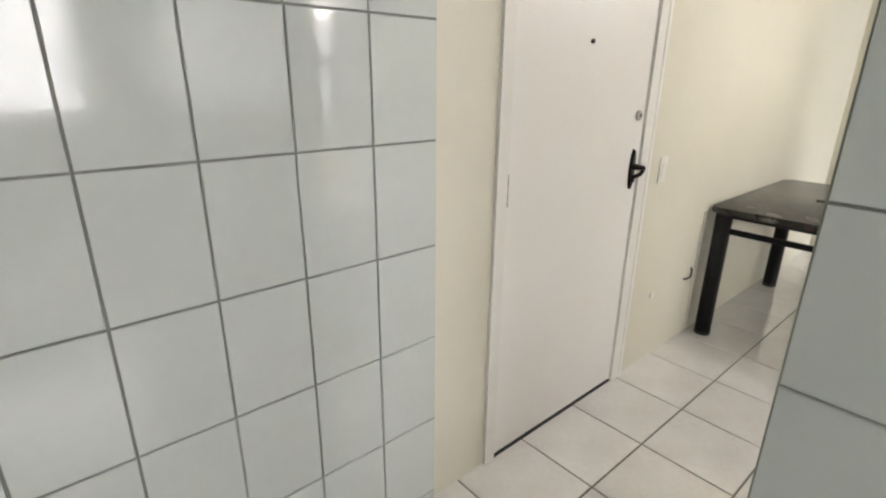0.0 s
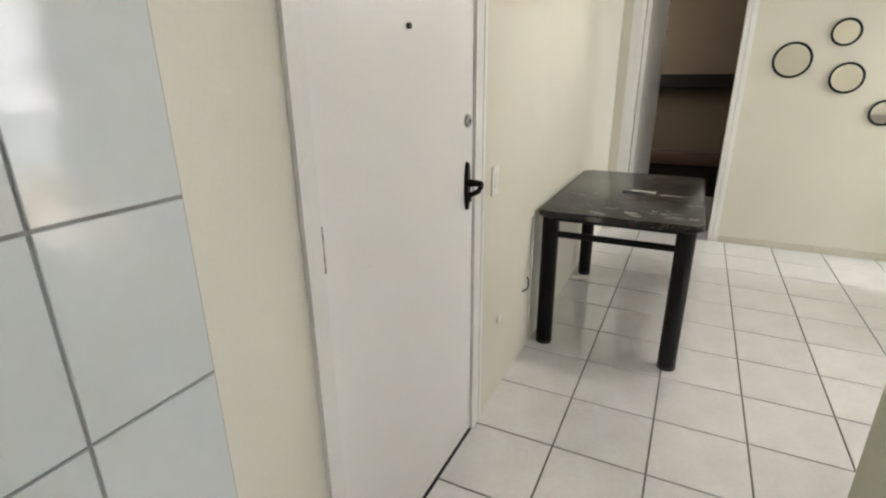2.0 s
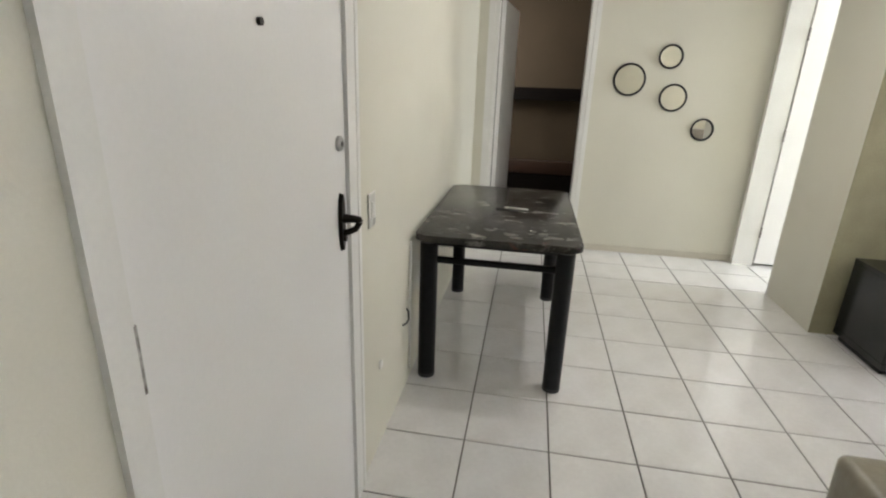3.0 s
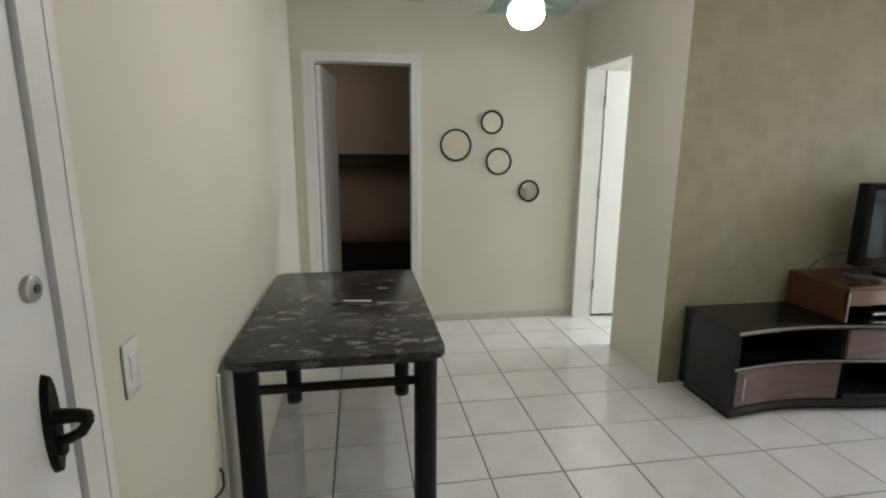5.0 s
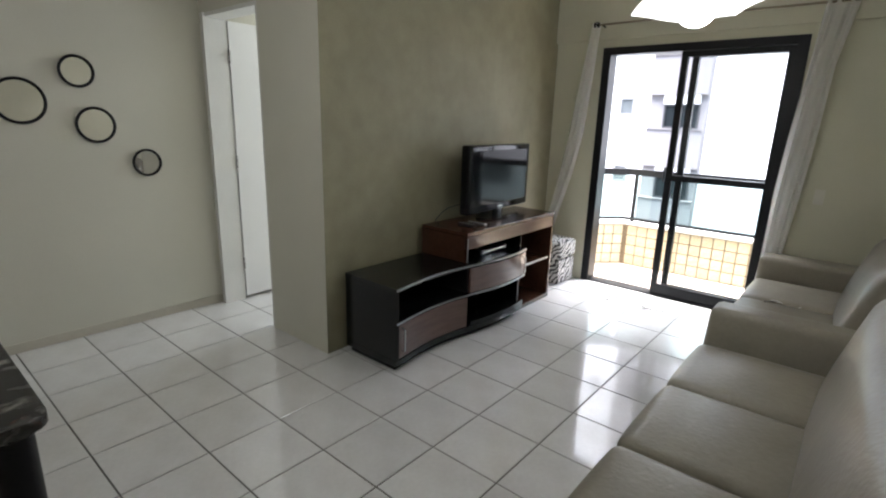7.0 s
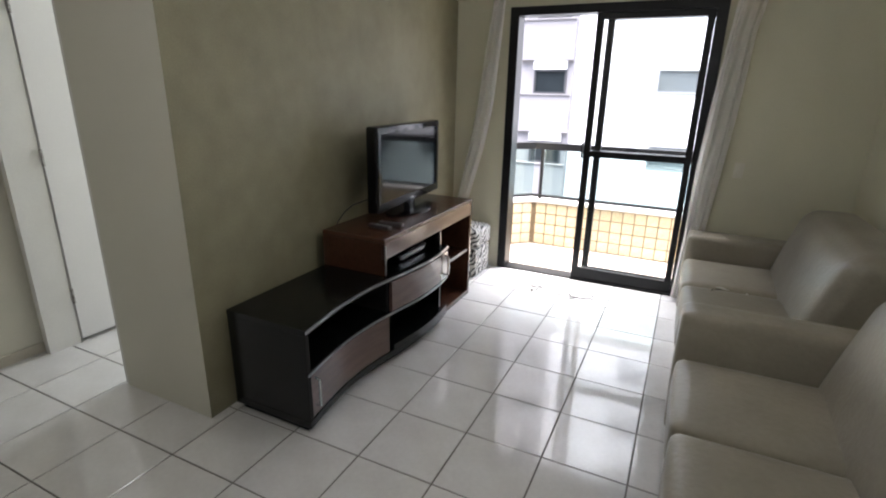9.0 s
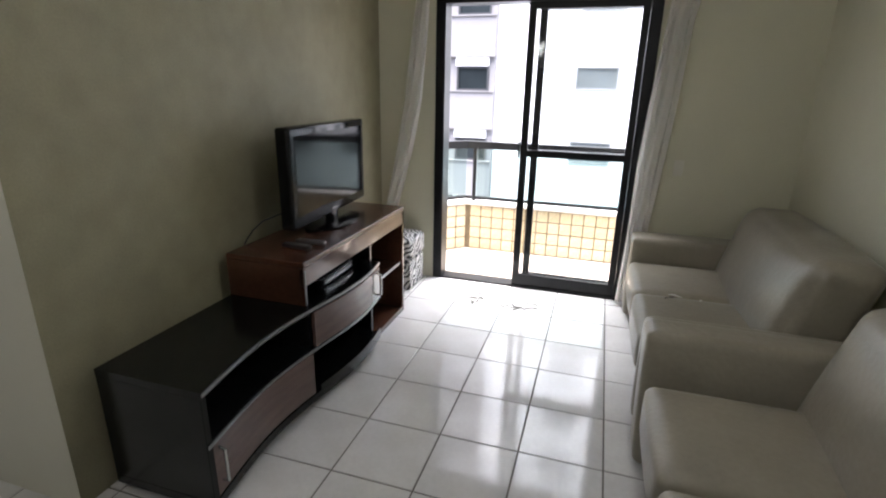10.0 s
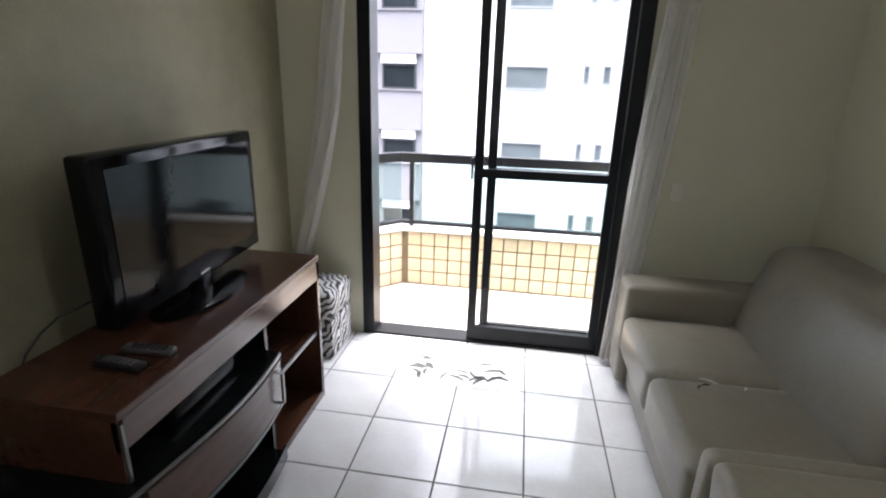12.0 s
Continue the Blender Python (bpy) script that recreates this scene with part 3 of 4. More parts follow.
for x in (3.2, 4.31):
    part("end_rail", rbox(x - 0.012, x + 0.012, 0.76, 1.32, 0.612, 0.642, 0.004, 1), BLACK_METAL, table)
    part("top_rail", rbox(x - 0.014, x + 0.014, 0.75, 1.33, 0.7, 0.7265, 0.003, 1), BLACK_METAL, table)
for y in (0.725, 1.355):
    part("top_rail", rbox(3.23, 4.28, y - 0.014, y + 0.014, 0.7, 0.7265, 0.003, 1), BLACK_METAL, table)
for x0, y0, ang in ((3.767, 0.972, 82), (3.72, 1.02, 75)):
    pen = turned(merged(tube([(x0 - 0.065, y0, 0.7645), (x0 + 0.06, y0, 0.7645)], 0.0042, 8), tube([(x0 + 0.06, y0, 0.7645), (x0 + 0.07, y0, 0.7645)], [0.004, 0.001], 8)), ang, (x0, y0, 0))
    solo("pen", pen, WHITE_PLASTIC if ang == 82 else DARK_PLASTIC, (x0, y0, 0.76), "slim white pen lying on the marble table" if ang == 82 else "slim dark pen lying on the marble table", "pen", "pens on the table")

plate = thing("light_switch", (2.565, N, 1.014), "white plastic light switch plate on the cream wall", "switch")
part("cover", rbox(2.53, 2.6, N - 0.007, N - 0.001, 0.955, 1.073, 0.003, 2), WHITE_PLASTIC, plate)
part("rocker", rbox(2.55, 2.58, N - 0.009, N - 0.0065, 0.985, 1.043, 0.002, 1), WHITE_PLASTIC, plate)
plate = thing("light_switch", (2.034, S, 0.995), "small cream switch plate beside the balcony curtain", "switch")
part("cover", rbox(2.005, 2.065, S + 0.001, S + 0.006, 0.945, 1.05, 0.002, 2), CREAM, plate)
part("rocker", rbox(2.025, 2.045, S + 0.0055, S + 0.008, 0.975, 1.02, 0.001, 1), CREAM, plate)
solo("wall_plug_cover", tube([(2.656, N - 0.0005, 0.367), (2.656, N - 0.006, 0.367), (2.656, N - 0.009, 0.367)], [0.02, 0.019, 0.012], 18), WHITE_PLASTIC, (2.656, N, 0.367), "small round pale cover low on the wall", "wall cover")
solo("cable_stub", tube([(3.09, N + 0.002, 0.41), (3.075, N - 0.012, 0.4), (3.05, N - 0.02, 0.372), (3.025, N - 0.014, 0.362), (3.0, N - 0.006, 0.366)], 0.0045, 8), DARK_PLASTIC, (3.09, N, 0.36), "short grey cable end sticking out of the wall", "cable")
# added strip where only a thin shadow line runs down the wall
solo("shadow_line_strip", rbox(3.128, 3.142, N - 0.012, N - 0.001, 0.06, 0.725, 0.002, 1), WHITE_PLASTIC, (3.135, N, 0.06), "thin pale strip standing for a shadow line on the wall behind the table", "cable duct")

for y, z, rad, note in ((0.169, 1.489, 0.128, "large"), (-0.127, 1.673, 0.093, "small"), (-0.192, 1.359, 0.109, "medium"), (-0.461, 1.115, 0.09, "small")):
    m = thing("wall_mirror", (E, y, z - rad), f"{note} round mirror in a thin black frame on the cream wall", "mirror", "round mirrors on the wall")
    part("frame", tube([(E - 0.012, y + (rad - 0.006) * math.cos(a), z + (rad - 0.006) * math.sin(a)) for a in [2 * math.pi * k / 48 for k in range(49)]], 0.0085, 8, False), BLACK_METAL, m)
    part("mirror_glass", tube([(E - 0.002, y, z), (E - 0.008, y, z)], rad - 0.008, 48), MIRROR, m)

# bedroom seen through the doorway
shelf = thing("wall_shelf", (7.4, 0.7, 1.25), "dark wooden shelf board along the brown bedroom wall", "shelf")
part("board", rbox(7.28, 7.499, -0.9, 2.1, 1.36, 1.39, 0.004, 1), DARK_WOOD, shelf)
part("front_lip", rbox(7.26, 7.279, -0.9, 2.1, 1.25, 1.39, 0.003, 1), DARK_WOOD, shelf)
head = thing("headboard", (7.4, 0.7, 0), "reddish brown wooden headboard with a dark panel below", "headboard")
part("top_rail", rbox(7.38, 7.47, -0.8, 2.0, 0.36, 0.52, 0.01, 2), RED_WOOD, head)
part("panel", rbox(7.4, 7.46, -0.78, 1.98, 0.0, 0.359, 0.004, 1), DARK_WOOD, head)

# ---- pendant lamps ----
def pendant(x, y, z, deg, half, plate_mat, label):
    lamp = thing("pendant_lamp", (x, y, TOP), label, "lamp", "glass pendant lamps")
    part("canopy", tube([(x, y, TOP), (x, y, TOP - 0.02), (x, y, TOP - 0.03)], [0.06, 0.058, 0.03], 24), CHROME, lamp)
    part("stem", tube([(x, y, TOP - 0.03), (x, y, z + 0.1)], 0.007, 10), CHROME, lamp)
    part("socket", tube([(x, y, z + 0.14), (x, y, z + 0.085)], [0.02, 0.024], 16), WHITE_PLASTIC, lamp)
    sheet = bmesh.new()
    n = 16
    grid = []
    for zz in (0.0, 0.006):
        g = [[sheet.verts.new((x + (i / n * 2 - 1) * half, y + (j / n * 2 - 1) * half, z + zz - 0.014 * math.cos((i / n * 2 - 1) * 3.0) + 0.006 * math.sin(j / n * 5))) for j in range(n + 1)] for i in range(n + 1)]
        for i in range(n):
            for j in range(n):
                sheet.faces.new((g[i][j], g[i + 1][j], g[i + 1][j + 1], g[i][j + 1]))
        grid.append(g)
    lo, hi = grid
    rim = [(i, 0) for i in range(n)] + [(n, j) for j in range(n)] + [(i, n) for i in range(n, 0, -1)] + [(0, j) for j in range(n, 0, -1)]
    for k in range(len(rim)):
        (a0, b0), (a1, b1) = rim[k], rim[(k + 1) % len(rim)]
        sheet.faces.new((lo[a0][b0], lo[a1][b1], hi[a1][b1], hi[a0][b0]))
    gl = part("glass_plate", turned(sheet, deg, (x, y, z)), plate_mat, lamp, "wavy square glass plate")
    gl.visible_shadow = False
    bowl = [(0.072 * math.cos(a), -0.045 * math.sin(a)) for a in [radians(q) for q in (0, 15, 30, 45, 60, 75, 89)]]
    b = part("bulb_bowl", tube([(x, y, z - 0.015 + v * 1.3) for u, v in bowl], [max(u, 0.002) for u, v in bowl], 24), DIFFUSER, lamp, "lit white bulb bowl")
    b.visible_shadow = False
    return lamp


pendant(3.5, 0.29, 2.0, 4, 0.16, LAMP_GLASS, "lit pendant lamp with a clear wavy glass plate")
pendant(2.45, -1.48, 1.92, 30, 0.22, LIT_GLASS, "lit pendant lamp with a glowing wavy glass plate")

# ---- television wall ----
stand = thing("tv_stand", (3.95, -1.9, 0), "long stepped television stand in dark wood and black, wavy front", "tv stand")
BACK = 4.13


def front(y):
    return 3.69 + 0.036 * math.sin(2 * math.pi * (-1.0 - y - 0.05) / 1.4)


def wavy(y0, y1, z0, z1, off=0.0, depth=None, n=26):
    ys = [y0 + (y1 - y0) * k / n for k in range(n + 1)]
    edge = [(front(y) + off, y) for y in ys]
    back = [(front(y) + off + depth, y) for y in ys][::-1] if depth else [(BACK, y1), (BACK, y0)]
    return prism(edge + back, z0, z1)


part("plinth", wavy(-1.04, -2.36, 0.0, 0.05, 0.05), BLACK_MATT, stand)
part("bottom_board", wavy(-1.0, -2.37, 0.05, 0.085), BLACK_GLOSS, stand)
part("low_top", wavy(-1.0, -2.37, 0.503, 0.53), BLACK_GLOSS, stand, "black glossy low top")
part("middle_shelf", wavy(-1.026, -2.37, 0.302, 0.326, 0.006), BLACK_GLOSS, stand)
part("back_panel", boxes((BACK - 0.012, BACK, -2.37, -1.026, 0.085, 0.503)), BLACK_MATT, stand)
part("side_panel", rbox(front(-1.01) + 0.002, BACK, -1.026, -1.0, 0.085, 0.503, 0.002, 1), BLACK_GLOSS, stand)
part("divider", boxes((3.72, BACK - 0.012, -1.712, -1.69, 0.085, 0.302), (3.72, BACK - 0.012, -1.712, -1.69, 0.326, 0.503)), BLACK_MATT, stand)
for z in (0.507, 0.304):
    part("silver_trim", wavy(-1.001, -2.369, z + 0.006, z + 0.019, -0.005, 0.004), SATIN, stand, "thin silver edge strip")
dr = part("lower_door", wavy(-1.03, -1.69, 0.09, 0.299, 0.004, 0.018), MAUVE, stand, "glossy mauve brown curved front")
part("handle", tube([(front(-1.06) + 0.006, -1.06, 0.135), (front(-1.06) - 0.02, -1.06, 0.14), (front(-1.06) - 0.02, -1.06, 0.27), (front(-1.06) + 0.006, -1.06, 0.275)], 0.006, 8), CHROME, dr, "silver bar handle")
du = part("upper_door", wavy(-1.705, -2.36, 0.328, 0.5, -0.004, 0.018), MAUVE, stand, "glossy mauve brown curved front")
part("handle", tube([(front(-2.31), -2.31, 0.35), (front(-2.31) - 0.028, -2.31, 0.355), (front(-2.31) - 0.028, -2.31, 0.475), (front(-2.31), -2.31, 0.48)], 0.007, 8), CHROME, du, "silver bar handle")
part("lower_glass_front", wavy(-1.72, -2.36, 0.09, 0.12, -0.004, 0.008), BLACK_GLOSS, stand)
part("top_board", rbox(3.725, BACK, -2.88, -1.688, 0.712, 0.737, 0.003, 1), WOOD, stand, "dark red-brown wood top")
part("fascia", rbox(3.728, 3.748, -2.88, -1.688, 0.622, 0.712, 0.002, 1), MAUVE, stand)
part("upper_side", rbox(3.728, BACK, -1.708, -1.688, 0.531, 0.7115, 0.002, 1), WOOD, stand)
part("upper_back", boxes((BACK - 0.012, BACK, -2.85, -1.709, 0.531, 0.711)), BLACK_MATT, stand)
part("niche_divider", boxes((3.74, BACK - 0.013, -2.402, -2.384, 0.03, 0.711)), BLACK_GLOSS, stand)
part("end_panel", rbox(3.728, BACK, -2.88, -2.852, 0.0, 0.7115, 0.002, 1), WOOD, stand)
part("column_bottom", rbox(3.728, BACK, -2.852, -2.402, 0.0, 0.035, 0.002, 1), WOOD, stand)
part("column_back", boxes((BACK - 0.011, BACK, -2.852, -2.402, 0.035, 0.531)), BLACK_MATT, stand)
part("column_shelf", rbox(3.745, BACK - 0.013, -2.851, -2.403, 0.345, 0.363, 0.002, 1), WOOD, stand)
part("shelf_edge", boxes((3.741, 3.7445, -2.851, -2.403, 0.345, 0.363)), SATIN, stand)
part("corner_strip", rbox(3.722, 3.727, -1.7, -1.69, 0.535, 0.7, 0.001, 1), SATIN, stand)

player = thing("disc_player", (3.9, -2.05, 0.53), "slim black disc player in the open slot of the stand", "disc player")
part("case", rbox(3.765, 4.02, -2.22, -1.9, 0.535, 0.578, 0.004, 1), BLACK_GLOSS, player)
part("front_strip", boxes((3.761, 3.7645, -2.2, -1.92, 0.55, 0.563)), CHROME, player)

tv = thing("television", (3.97, -2.39, 0.737), "black flat-screen television with a glossy frame on an oval stand", "television")
piv = (3.97, -2.39, 0)
TURN_TV = 3.5
part("casing", turned(merged(rbox(3.955, 4.03, -2.835, -1.945, 0.79, 1.285, 0.014, 3), rbox(4.02, 4.085, -2.7, -2.08, 0.86, 1.2, 0.02, 2)), TURN_TV, piv), TV_BLACK, tv)
part("screen", turned(boxes((3.952, 3.9545, -2.79, -1.99, 0.845, 1.245)), TURN_TV, piv), SCREEN, tv, "dark reflecting screen")
part("maker_mark", turned(boxes((3.951, 3.954, -2.42, -2.36, 0.812, 0.822)), TURN_TV, piv), CHROME, tv)
part("neck", turned(rbox(3.955, 3.995, -2.44, -2.34, 0.745, 0.83, 0.01, 2), TURN_TV, piv), TV_BLACK, tv)
ring = [(3.95 + 0.11 * math.cos(a), -2.36 + 0.24 * math.sin(a)) for a in [2 * math.pi * k / 40 for k in range(40)]]
bm = prism(ring, 0.7375, 0.75)
bmesh.ops.bevel(bm, geom=[e for e in bm.edges if e.verts[0].co.z > 0.745 and e.verts[1].co.z > 0.745], offset=0.006, segments=2, affect="EDGES")
part("base", bm, TV_BLACK, tv, "oval glossy black foot")
solo("power_cable", tube([(4.03, -2.1, 0.86), (4.06, -2.0, 0.85), (4.1, -1.93, 0.83), (4.135, -1.9, 0.79), (4.15, -1.86, 0.745), (4.16, -1.84, 0.7), (4.165, -1.83, 0.55)], 0.004, 8), DARK_PLASTIC, (4.15, -1.86, 0.55), "thin dark cable running down behind the television", "cable")
for x, y, ang, c in ((3.87, -1.868, -5, DARK_PLASTIC), (3.845, -1.95, 3, GREY_METAL)):
    rc = thing("remote_control", (x, y, 0.737), "dark remote control lying on the stand" if c is DARK_PLASTIC else "grey remote control lying on the stand", "remote control", "remote controls")
    part("body", turned(rbox(x - 0.075, x + 0.075, y - 0.02, y + 0.02, 0.738, 0.757, 0.006, 2), ang, (x, y, 0)), c, rc)
    part("keypad", turned(boxes(*[(x - 0.055 + 0.018 * i, x - 0.045 + 0.018 * i, y - 0.013 + 0.01 * j, y - 0.007 + 0.01 * j, 0.757, 0.759) for i in range(6) for j in range(3)]), ang, (x, y, 0)), GREY_PLASTIC if c is DARK_PLASTIC else DARK_PLASTIC, rc)

pouf = thing("ottoman", (3.965, -3.36, 0), "cube ottoman in black and white zebra print beside the stand", "ottoman")
part("seat", puff(3.8, 4.13, -3.52, -3.195, 0.24, 0.4, 0.03, 8, (0.006, 0.006, 0.015)), ZEBRA, pouf)
part("box", puff(3.805, 4.125, -3.515, -3.2, 0.0, 0.235, 0.02, 6, (0.008, 0.008, 0)), ZEBRA, pouf)

# ---- balcony side ----
rod = thing("curtain_rod", (3.0, S + 0.075, 2.275), "thin pale curtain rod with dark knobs above the balcony door", "curtain rod")
part("bar", tube([(3.8, S + 0.075, 2.275), (1.75, S + 0.075, 2.275)], 0.008, 10), BRASS, rod, "pale brass bar")
for x in (3.8, 1.75):
    part("finial", tube([(x - 0.028, S + 0.075, 2.275), (x - 0.02, S + 0.075, 2.275), (x, S + 0.075, 2.275), (x + 0.02, S + 0.075, 2.275), (x + 0.028, S + 0.075, 2.275)], [0.004, 0.02, 0.027, 0.02, 0.004], 14), ALU, rod)
for x in (3.74, 1.85):
    part("bracket", tube([(x, S + 0.035, 2.26), (x, S + 0.075, 2.265)], 0.007, 8), ALU, rod)


def curtain(name, stations, label, folds, depth):
    """stations: height, left and right edge, distance from the wall, how far the cloth is twisted."""
    bm = bmesh.new()
    n, rows = 64, 60
    zs = [s[0] for s in stations]
    grid = []
    for i in range(rows + 1):
        z = zs[0] + (zs[-1] - zs[0]) * i / rows
        f = [float(np.interp(-z, [-q for q in zs], [s[k] for s in stations])) for k in (1, 2, 3, 4)]
        line = []
        for j in range(n + 1):
            u = j / n
            ph = u * folds * 2 * math.pi + f[3] + 0.5 * noise.noise((u * 3, z * 1.3, 1.7))
            x = f[0] + (f[1] - f[0]) * (u + 0.03 * math.sin(ph * 0.5 + 1))
            y = S + f[2] + depth * math.sin(ph) * (0.7 + 0.5 * noise.noise((u * 4, z * 0.8, 5.0)))
            line.append(bm.verts.new((x, y, z)))
        grid.append(line)
    for i in range(rows):
        for j in range(n):
            bm.faces.new((grid[i][j], grid[i + 1][j], grid[i + 1][j + 1], grid[i][j + 1]))
    bmesh.ops.solidify(bm, geom=bm.faces[:], thickness=0.002)
    c = thing(name, ((stations[-1][1] + stations[-1][2]) / 2, S + 0.06, stations[-1][0]), label, "curtain", "balcony curtains")
    part("cloth", bm, FABRIC, c, smooth="all")
    return c


curtain("curtain", [(2.29, 3.84, 3.755, 0.075, 0), (2.1, 3.865, 3.765, 0.078, 0.3), (1.88, 3.895, 3.778, 0.08, 0.7), (1.39, 3.955, 3.828, 0.082, 2.2), (1.02, 4.03, 3.9, 0.082, 3.6), (0.51, 4.14, 4.03, 0.082, 5.2), (0.36, 4.155, 4.06, 0.082, 5.6)],
        "white voile curtain twisted and pulled aside into the corner", 2.2, 0.026)
curtain("curtain", [(2.29, 2.215, 2.02, 0.075, 0), (1.88, 2.245, 2.088, 0.078, 0.3), (1.39, 2.285, 2.108, 0.08, 0.6), (1.02, 2.305, 2.134, 0.08, 0.9), (0.51, 2.31, 2.178, 0.078, 1.2), (0.02, 2.33, 2.222, 0.07, 1.5)],
        "white voile curtain hanging in narrow folds to the floor", 3.2, 0.026)

mat = thing("door_mat", (3.09, -3.25, 0), "thin white floor mat with dark leaf marks before the balcony", "mat")
part("cloth", turned(rbox(2.77, 3.42, -3.42, -3.08, 0.0005, 0.004, 0.001, 1), 2, (3.09, -3.25, 0)), MAT_CLOTH, mat)
for k in range(22):
    leaves = bmesh.new()
    cx, cy = 2.86 + 0.5 * random.random(), -3.37 + 0.24 * random.random()
    ang, ln, wd = random.uniform(-0.9, 0.9) + (1.6 if k % 4 == 0 else 0), random.uniform(0.05, 0.12), random.uniform(0.007, 0.014)
    vs = []
    for q in range(12):
        a = 2 * math.pi * q / 12
        u, v = ln / 2 * math.cos(a), wd * math.sin(a) + 0.012 * math.cos(a) ** 2
        vs.append(leaves.verts.new((cx + u * math.cos(ang) - v * math.sin(ang), cy + u * math.sin(ang) + v * math.cos(ang), 0.0052)))
    leaves.faces.new(vs)
    part("leaf_mark", leaves, MAT_LEAF, mat)


# ---- sofas ----
def sofa(y0, y1, seats, arms, label):
    """A sofa along the west wall, its seats from y0 to y1. arms: from, to, flare, front and height of each armrest."""
    lo, hi = min([y0] + [a[0] for a in arms]), max([y1] + [a[1] for a in arms])
    s = thing("sofa", (1.85, (lo + hi) / 2, 0), label, "sofa", "matching sofas")
    part("base", puff(1.47, 2.235, y0 - 0.01, y1 + 0.01, 0.035, 0.3, 0.03, 8), LEATHER, s)
    for a, b, flare, nose, top in arms:
        part("armrest", puff(1.44, nose, a, b, 0.035, top, 0.028, 22, (0.006, 0.006, 0.006), 0.0, flare), LEATHER, s)
    step = (y1 - y0) / seats
    for k in range(seats):
        a = y0 + step * k
        part("seat_cushion", puff(1.62, 2.285, a + 0.003, a + step - 0.003, 0.235, 0.43, 0.036, 18, (0.01, 0.003, 0.016)), LEATHER, s)
    part("backrest", puff(1.53, 1.81, y0 - 0.07, y1 - 0.03, 0.28, 0.84, 0.075, 20, (0.04, 0.012, 0.015), -0.15), LEATHER, s)
    part("back_lining", rbox(1.4, 1.52, y0, y1 - 0.04, 0.06, 0.6, 0.02, 2), LEATHER_DARK, s)
    for x in (1.53, 2.18):
        for y in (y0 + 0.06, y1 - 0.06):
            part("foot", tube([(x, y, 0), (x, y, 0.045)], 0.02, 12), BLACK_MATT, s)
    return s


sofa(-1.725, -0.12, 3, ((-1.9, -1.735, -0.135, 2.285, 0.567), (-0.122, 0.075, 0.02, 2.215, 0.57)), "three-seat sofa in beige-grey leatherette with padded arms")
small = sofa(-3.225, -2.12, 2, ((-3.44, -3.223, 0.0, 2.28, 0.58), (-2.132, -2.042, 0.0, 2.275, 0.535)), "two-seat beige-grey leatherette sofa with a torn seat")
for k, (x, y, ang, ln) in enumerate(((2.1, -2.6, 0.5, 0.05), (2.08, -2.63, -0.3, 0.07), (2.13, -2.58, 1.2, 0.035), (1.96, -2.6, 1.0, 0.025))):
    pts = [(x + ln * (q / 4 - 0.5) * math.cos(ang), y + ln * (q / 4 - 0.5) * math.sin(ang) + 0.004 * math.sin(q * 1.6), 0.447 + 0.003 * math.sin(q * 0.8)) for q in range(5)]
    part("tear", tube(pts, [0.001, 0.003, 0.0045, 0.003, 0.001], 6), COPING if k % 2 else LEATHER_DARK, small)

# ---- tiles, laid last ----
def tile_mesh(name, sx, sy, t, c, mat, axis="z"):
    """A thin tile with a chamfered face, centred; axis names the side that its face looks to."""
    bm = bmesh.new()
    a = [bm.verts.new((x, y, 0)) for x, y in ((-sx / 2, -sy / 2), (sx / 2, -sy / 2), (sx / 2, sy / 2), (-sx / 2, sy / 2))]
    b = [bm.verts.new((v.co.x, v.co.y, t - c)) for v in a]
    d = [bm.verts.new((v.co.x * (1 - 2 * c / sx), v.co.y * (1 - 2 * c / sy), t)) for v in a]
    for lo, hi in ((a, b), (b, d)):
        for i in range(4):
            bm.faces.new((lo[i], lo[(i + 1) % 4], hi[(i + 1) % 4], hi[i]))
    bm.faces.new(d)
    if axis == "-y":
        bmesh.ops.rotate(bm, verts=bm.verts[:], cent=(0, 0, 0), matrix=Matrix.Rotation(radians(90), 3, "X"))
    if axis == "-x":
        bmesh.ops.rotate(bm, verts=bm.verts[:], cent=(0, 0, 0), matrix=Matrix.Rotation(radians(90), 3, "X"))
        bmesh.ops.rotate(bm, verts=bm.verts[:], cent=(0, 0, 0), matrix=Matrix.Rotation(radians(-90), 3, "Z"))
    return to_mesh(name, bm, mat, False)


def lay(name, me, parent, place, turn=0.0, jitter=0.0):
    ob = new(name, me)
    ob.location = Vector(place)
    ob.rotation_euler = (random.uniform(-jitter, jitter), random.uniform(-jitter, jitter), turn)
    ob.parent = parent
    return ob


PITCH, GX, GY = 0.35, 2.39, 0.745
ft = tile_mesh("floor_tile", PITCH - 0.0065, PITCH - 0.0065, 0.005, 0.0015, FLOOR_TILE)
for i in range(-9, 10):
    for j in range(-13, 3):
        x, y = GX + PITCH * (i + 0.5), GY + PITCH * (j + 0.5)
        inside = (W - 0.2 < x < TVX + 0.16 and y < N + 0.15) or (x >= TVX and HALL - 1.6 < y < N + 0.15 and x < 5.75) or (KW - 0.1 < x <= W and y > -2.0)
        if not inside:
            continue
        if y - PITCH / 2 < S - 0.02:
            d = (y + PITCH / 2) - (S - 0.015)
            if d > 0.03:
                lay("floor_tile", tile_mesh("floor_tile", PITCH - 0.006, d - 0.004, 0.005, 0.0015, FLOOR_TILE), floor, (x, y + PITCH / 2 - d / 2, -0.005))
        else:
            lay("floor_tile", ft, floor, (x, y, -0.005), 0.0, 0.0006)

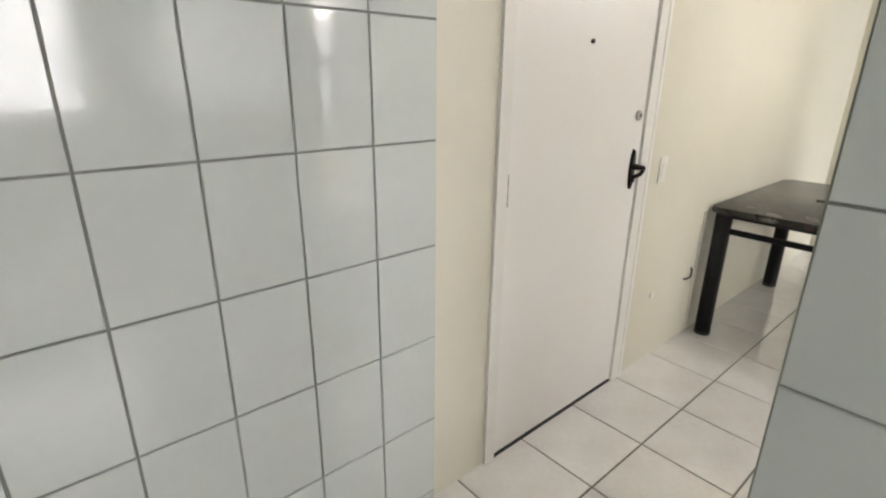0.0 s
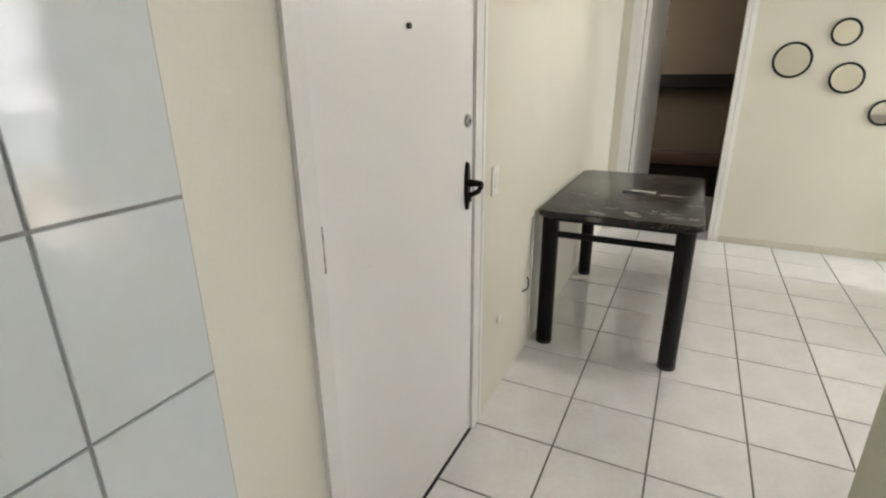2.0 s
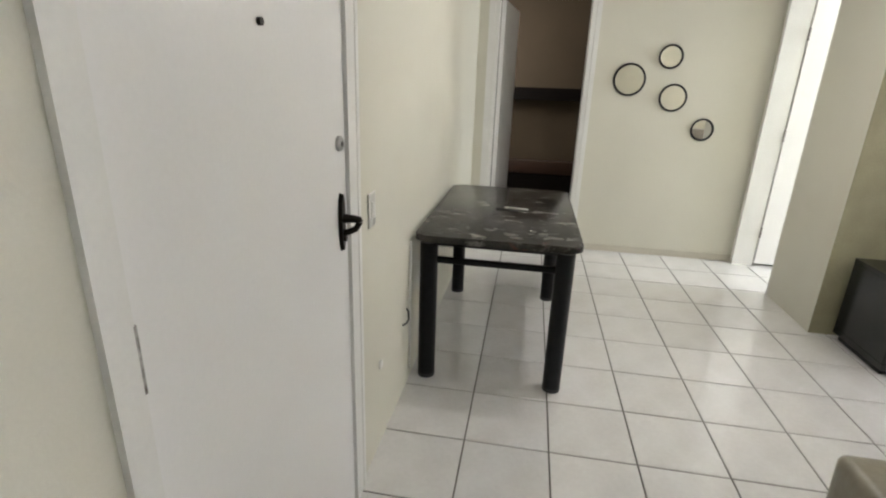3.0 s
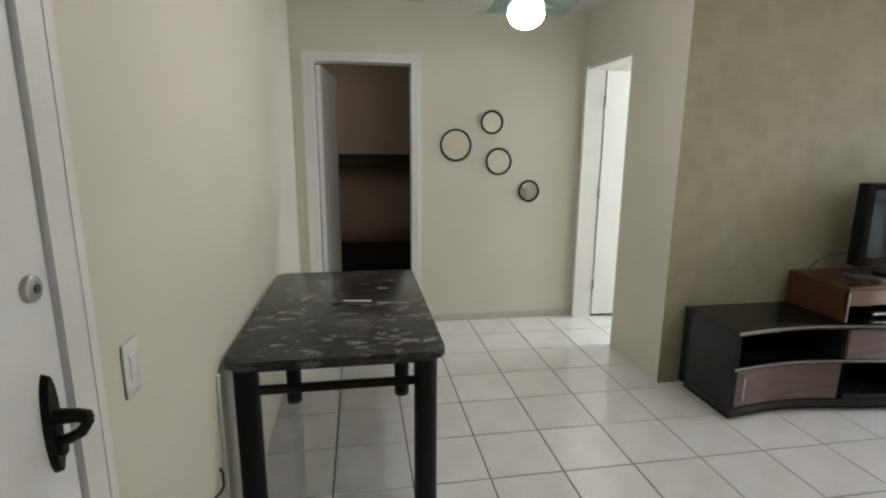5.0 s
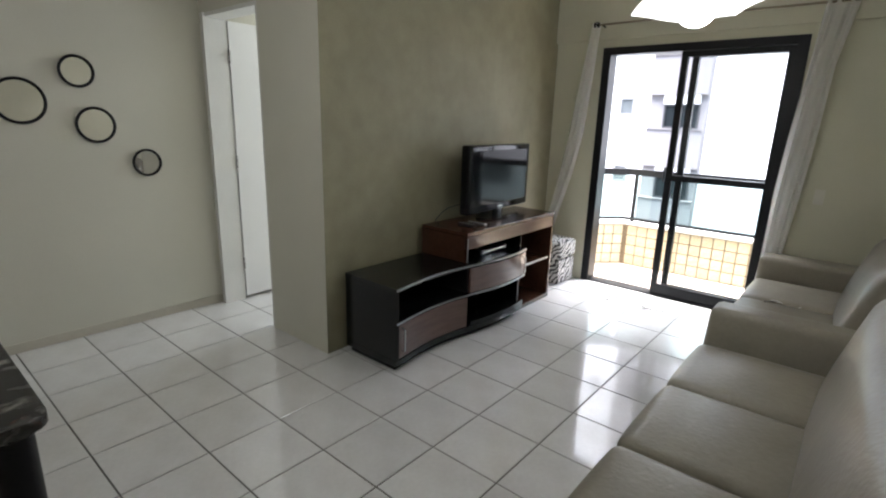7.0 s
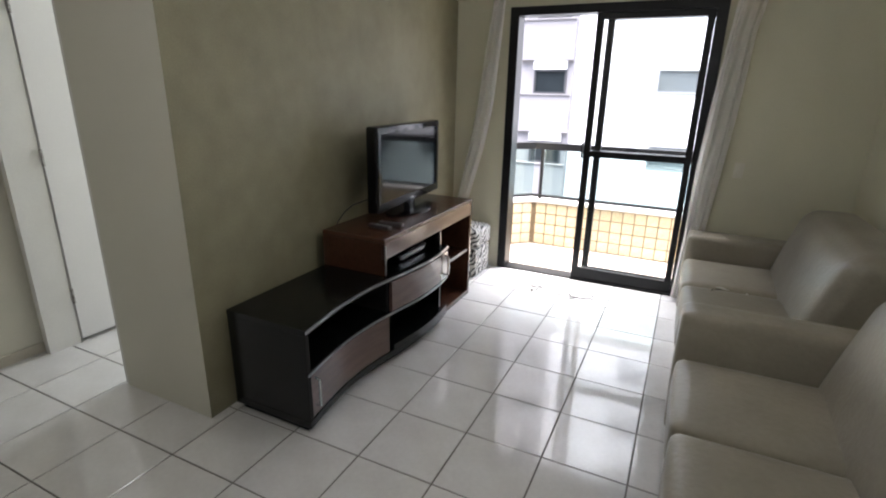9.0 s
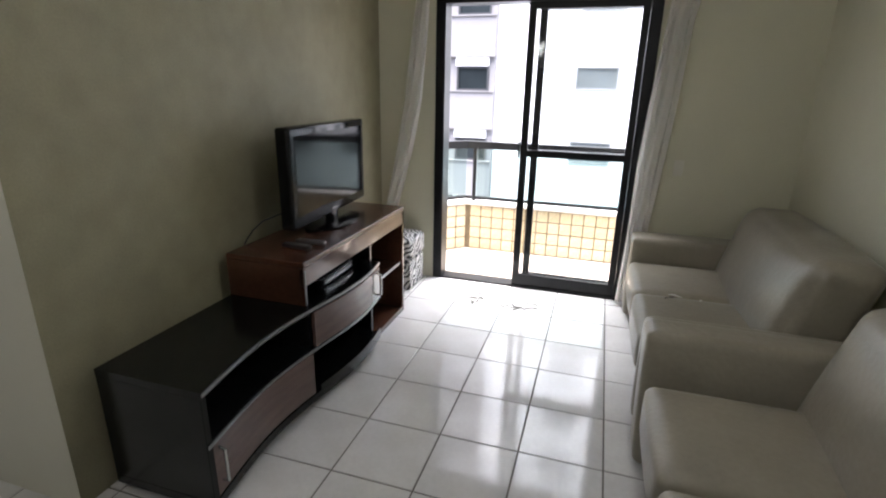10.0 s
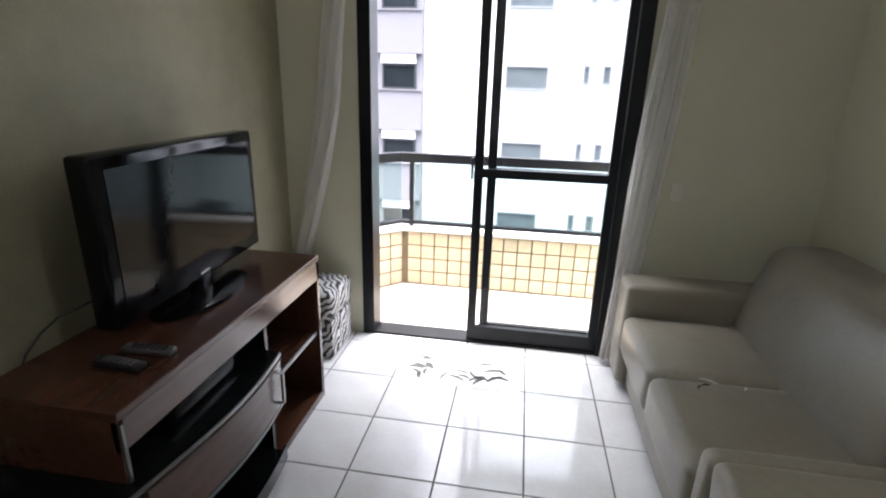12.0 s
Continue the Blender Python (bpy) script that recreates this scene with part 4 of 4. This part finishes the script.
TW, TH, TZ = 0.2035, 0.3, 0.038
wt = tile_mesh("wall_tile", TW - 0.0055, TH - 0.0055, 0.008, 0.0012, WALL_TILE, "-y")
back = part("tile_bed", boxes((KW, 1.224, N - 0.004, N, 0, TOP - 0.002)), WALL_GROUT, wall_north, smooth=False)
wt0 = tile_mesh("wall_tile", TW - 0.0035, TZ - 0.003, 0.008, 0.0012, WALL_TILE, "-y")
for i in range(9):
    x = 1.2225 - TW * (i + 0.5)
    lay("wall_tile", wt0, wall_north, (x, N - 0.002, TZ / 2))
    for k in range(8):
        lay("wall_tile", wt, wall_north, (x, N - 0.002, TZ + TH * (k + 0.5)), 0.0, 0.0012)
part("tile_bed", boxes((KE - 0.004, KE, KS, PART_END - 0.001, 0, TOP - 0.002)), WALL_GROUT, wall_west, smooth=False)
wt2 = tile_mesh("wall_tile", TW - 0.0055, TH - 0.0055, 0.008, 0.0012, WALL_TILE, "-x")
wt3 = tile_mesh("wall_tile", TW - 0.0035, TZ - 0.003, 0.008, 0.0012, WALL_TILE, "-x")
for i in range(14):
    y = PART_END - 0.002 - TW * (i + 0.5)
    lay("wall_tile", wt3, wall_west, (KE - 0.002, y, TZ / 2))
    for k in range(8):
        lay("wall_tile", wt2, wall_west, (KE - 0.002, y, TZ + TH * (k + 0.5)), 0.0, 0.0012)

PT = 0.106
yt = tile_mesh("parapet_tile", PT - 0.011, PT - 0.011, 0.008, 0.0015, YELLOW_TILE, "-y")
parapet_path = path
for (ax, ay), (bx1, by1) in zip(parapet_path, parapet_path[1:]):
    a, b = Vector((ax, ay)), Vector((bx1, by1))
    dirn = (b - a).normalized()
    inward = Vector((-dirn.y, dirn.x))
    turn = math.atan2(inward.y, inward.x) + math.pi / 2
    count = int((b - a).length / PT)
    pad = ((b - a).length - count * PT) / 2
    for i in range(count):
        p = a + dirn * (pad + PT * (i + 0.5)) - inward * 0.006
        for k in range(4):
            lay("parapet_tile", yt, parapet, (p.x, p.y, -0.01 + PT * (k + 0.5)), turn)
bt = tile_mesh("balcony_tile", 0.296, 0.296, 0.005, 0.0015, BALCONY_FLOOR)
bfloor = bpy.data.objects["balcony_floor"]
for i in range(12):
    for j in range(3):
        lay("balcony_tile", bt, bfloor, (1.2 + 0.3 * (i + 0.5), S - 0.15 - 0.3 * (j + 0.5) + 0.0, -0.022))
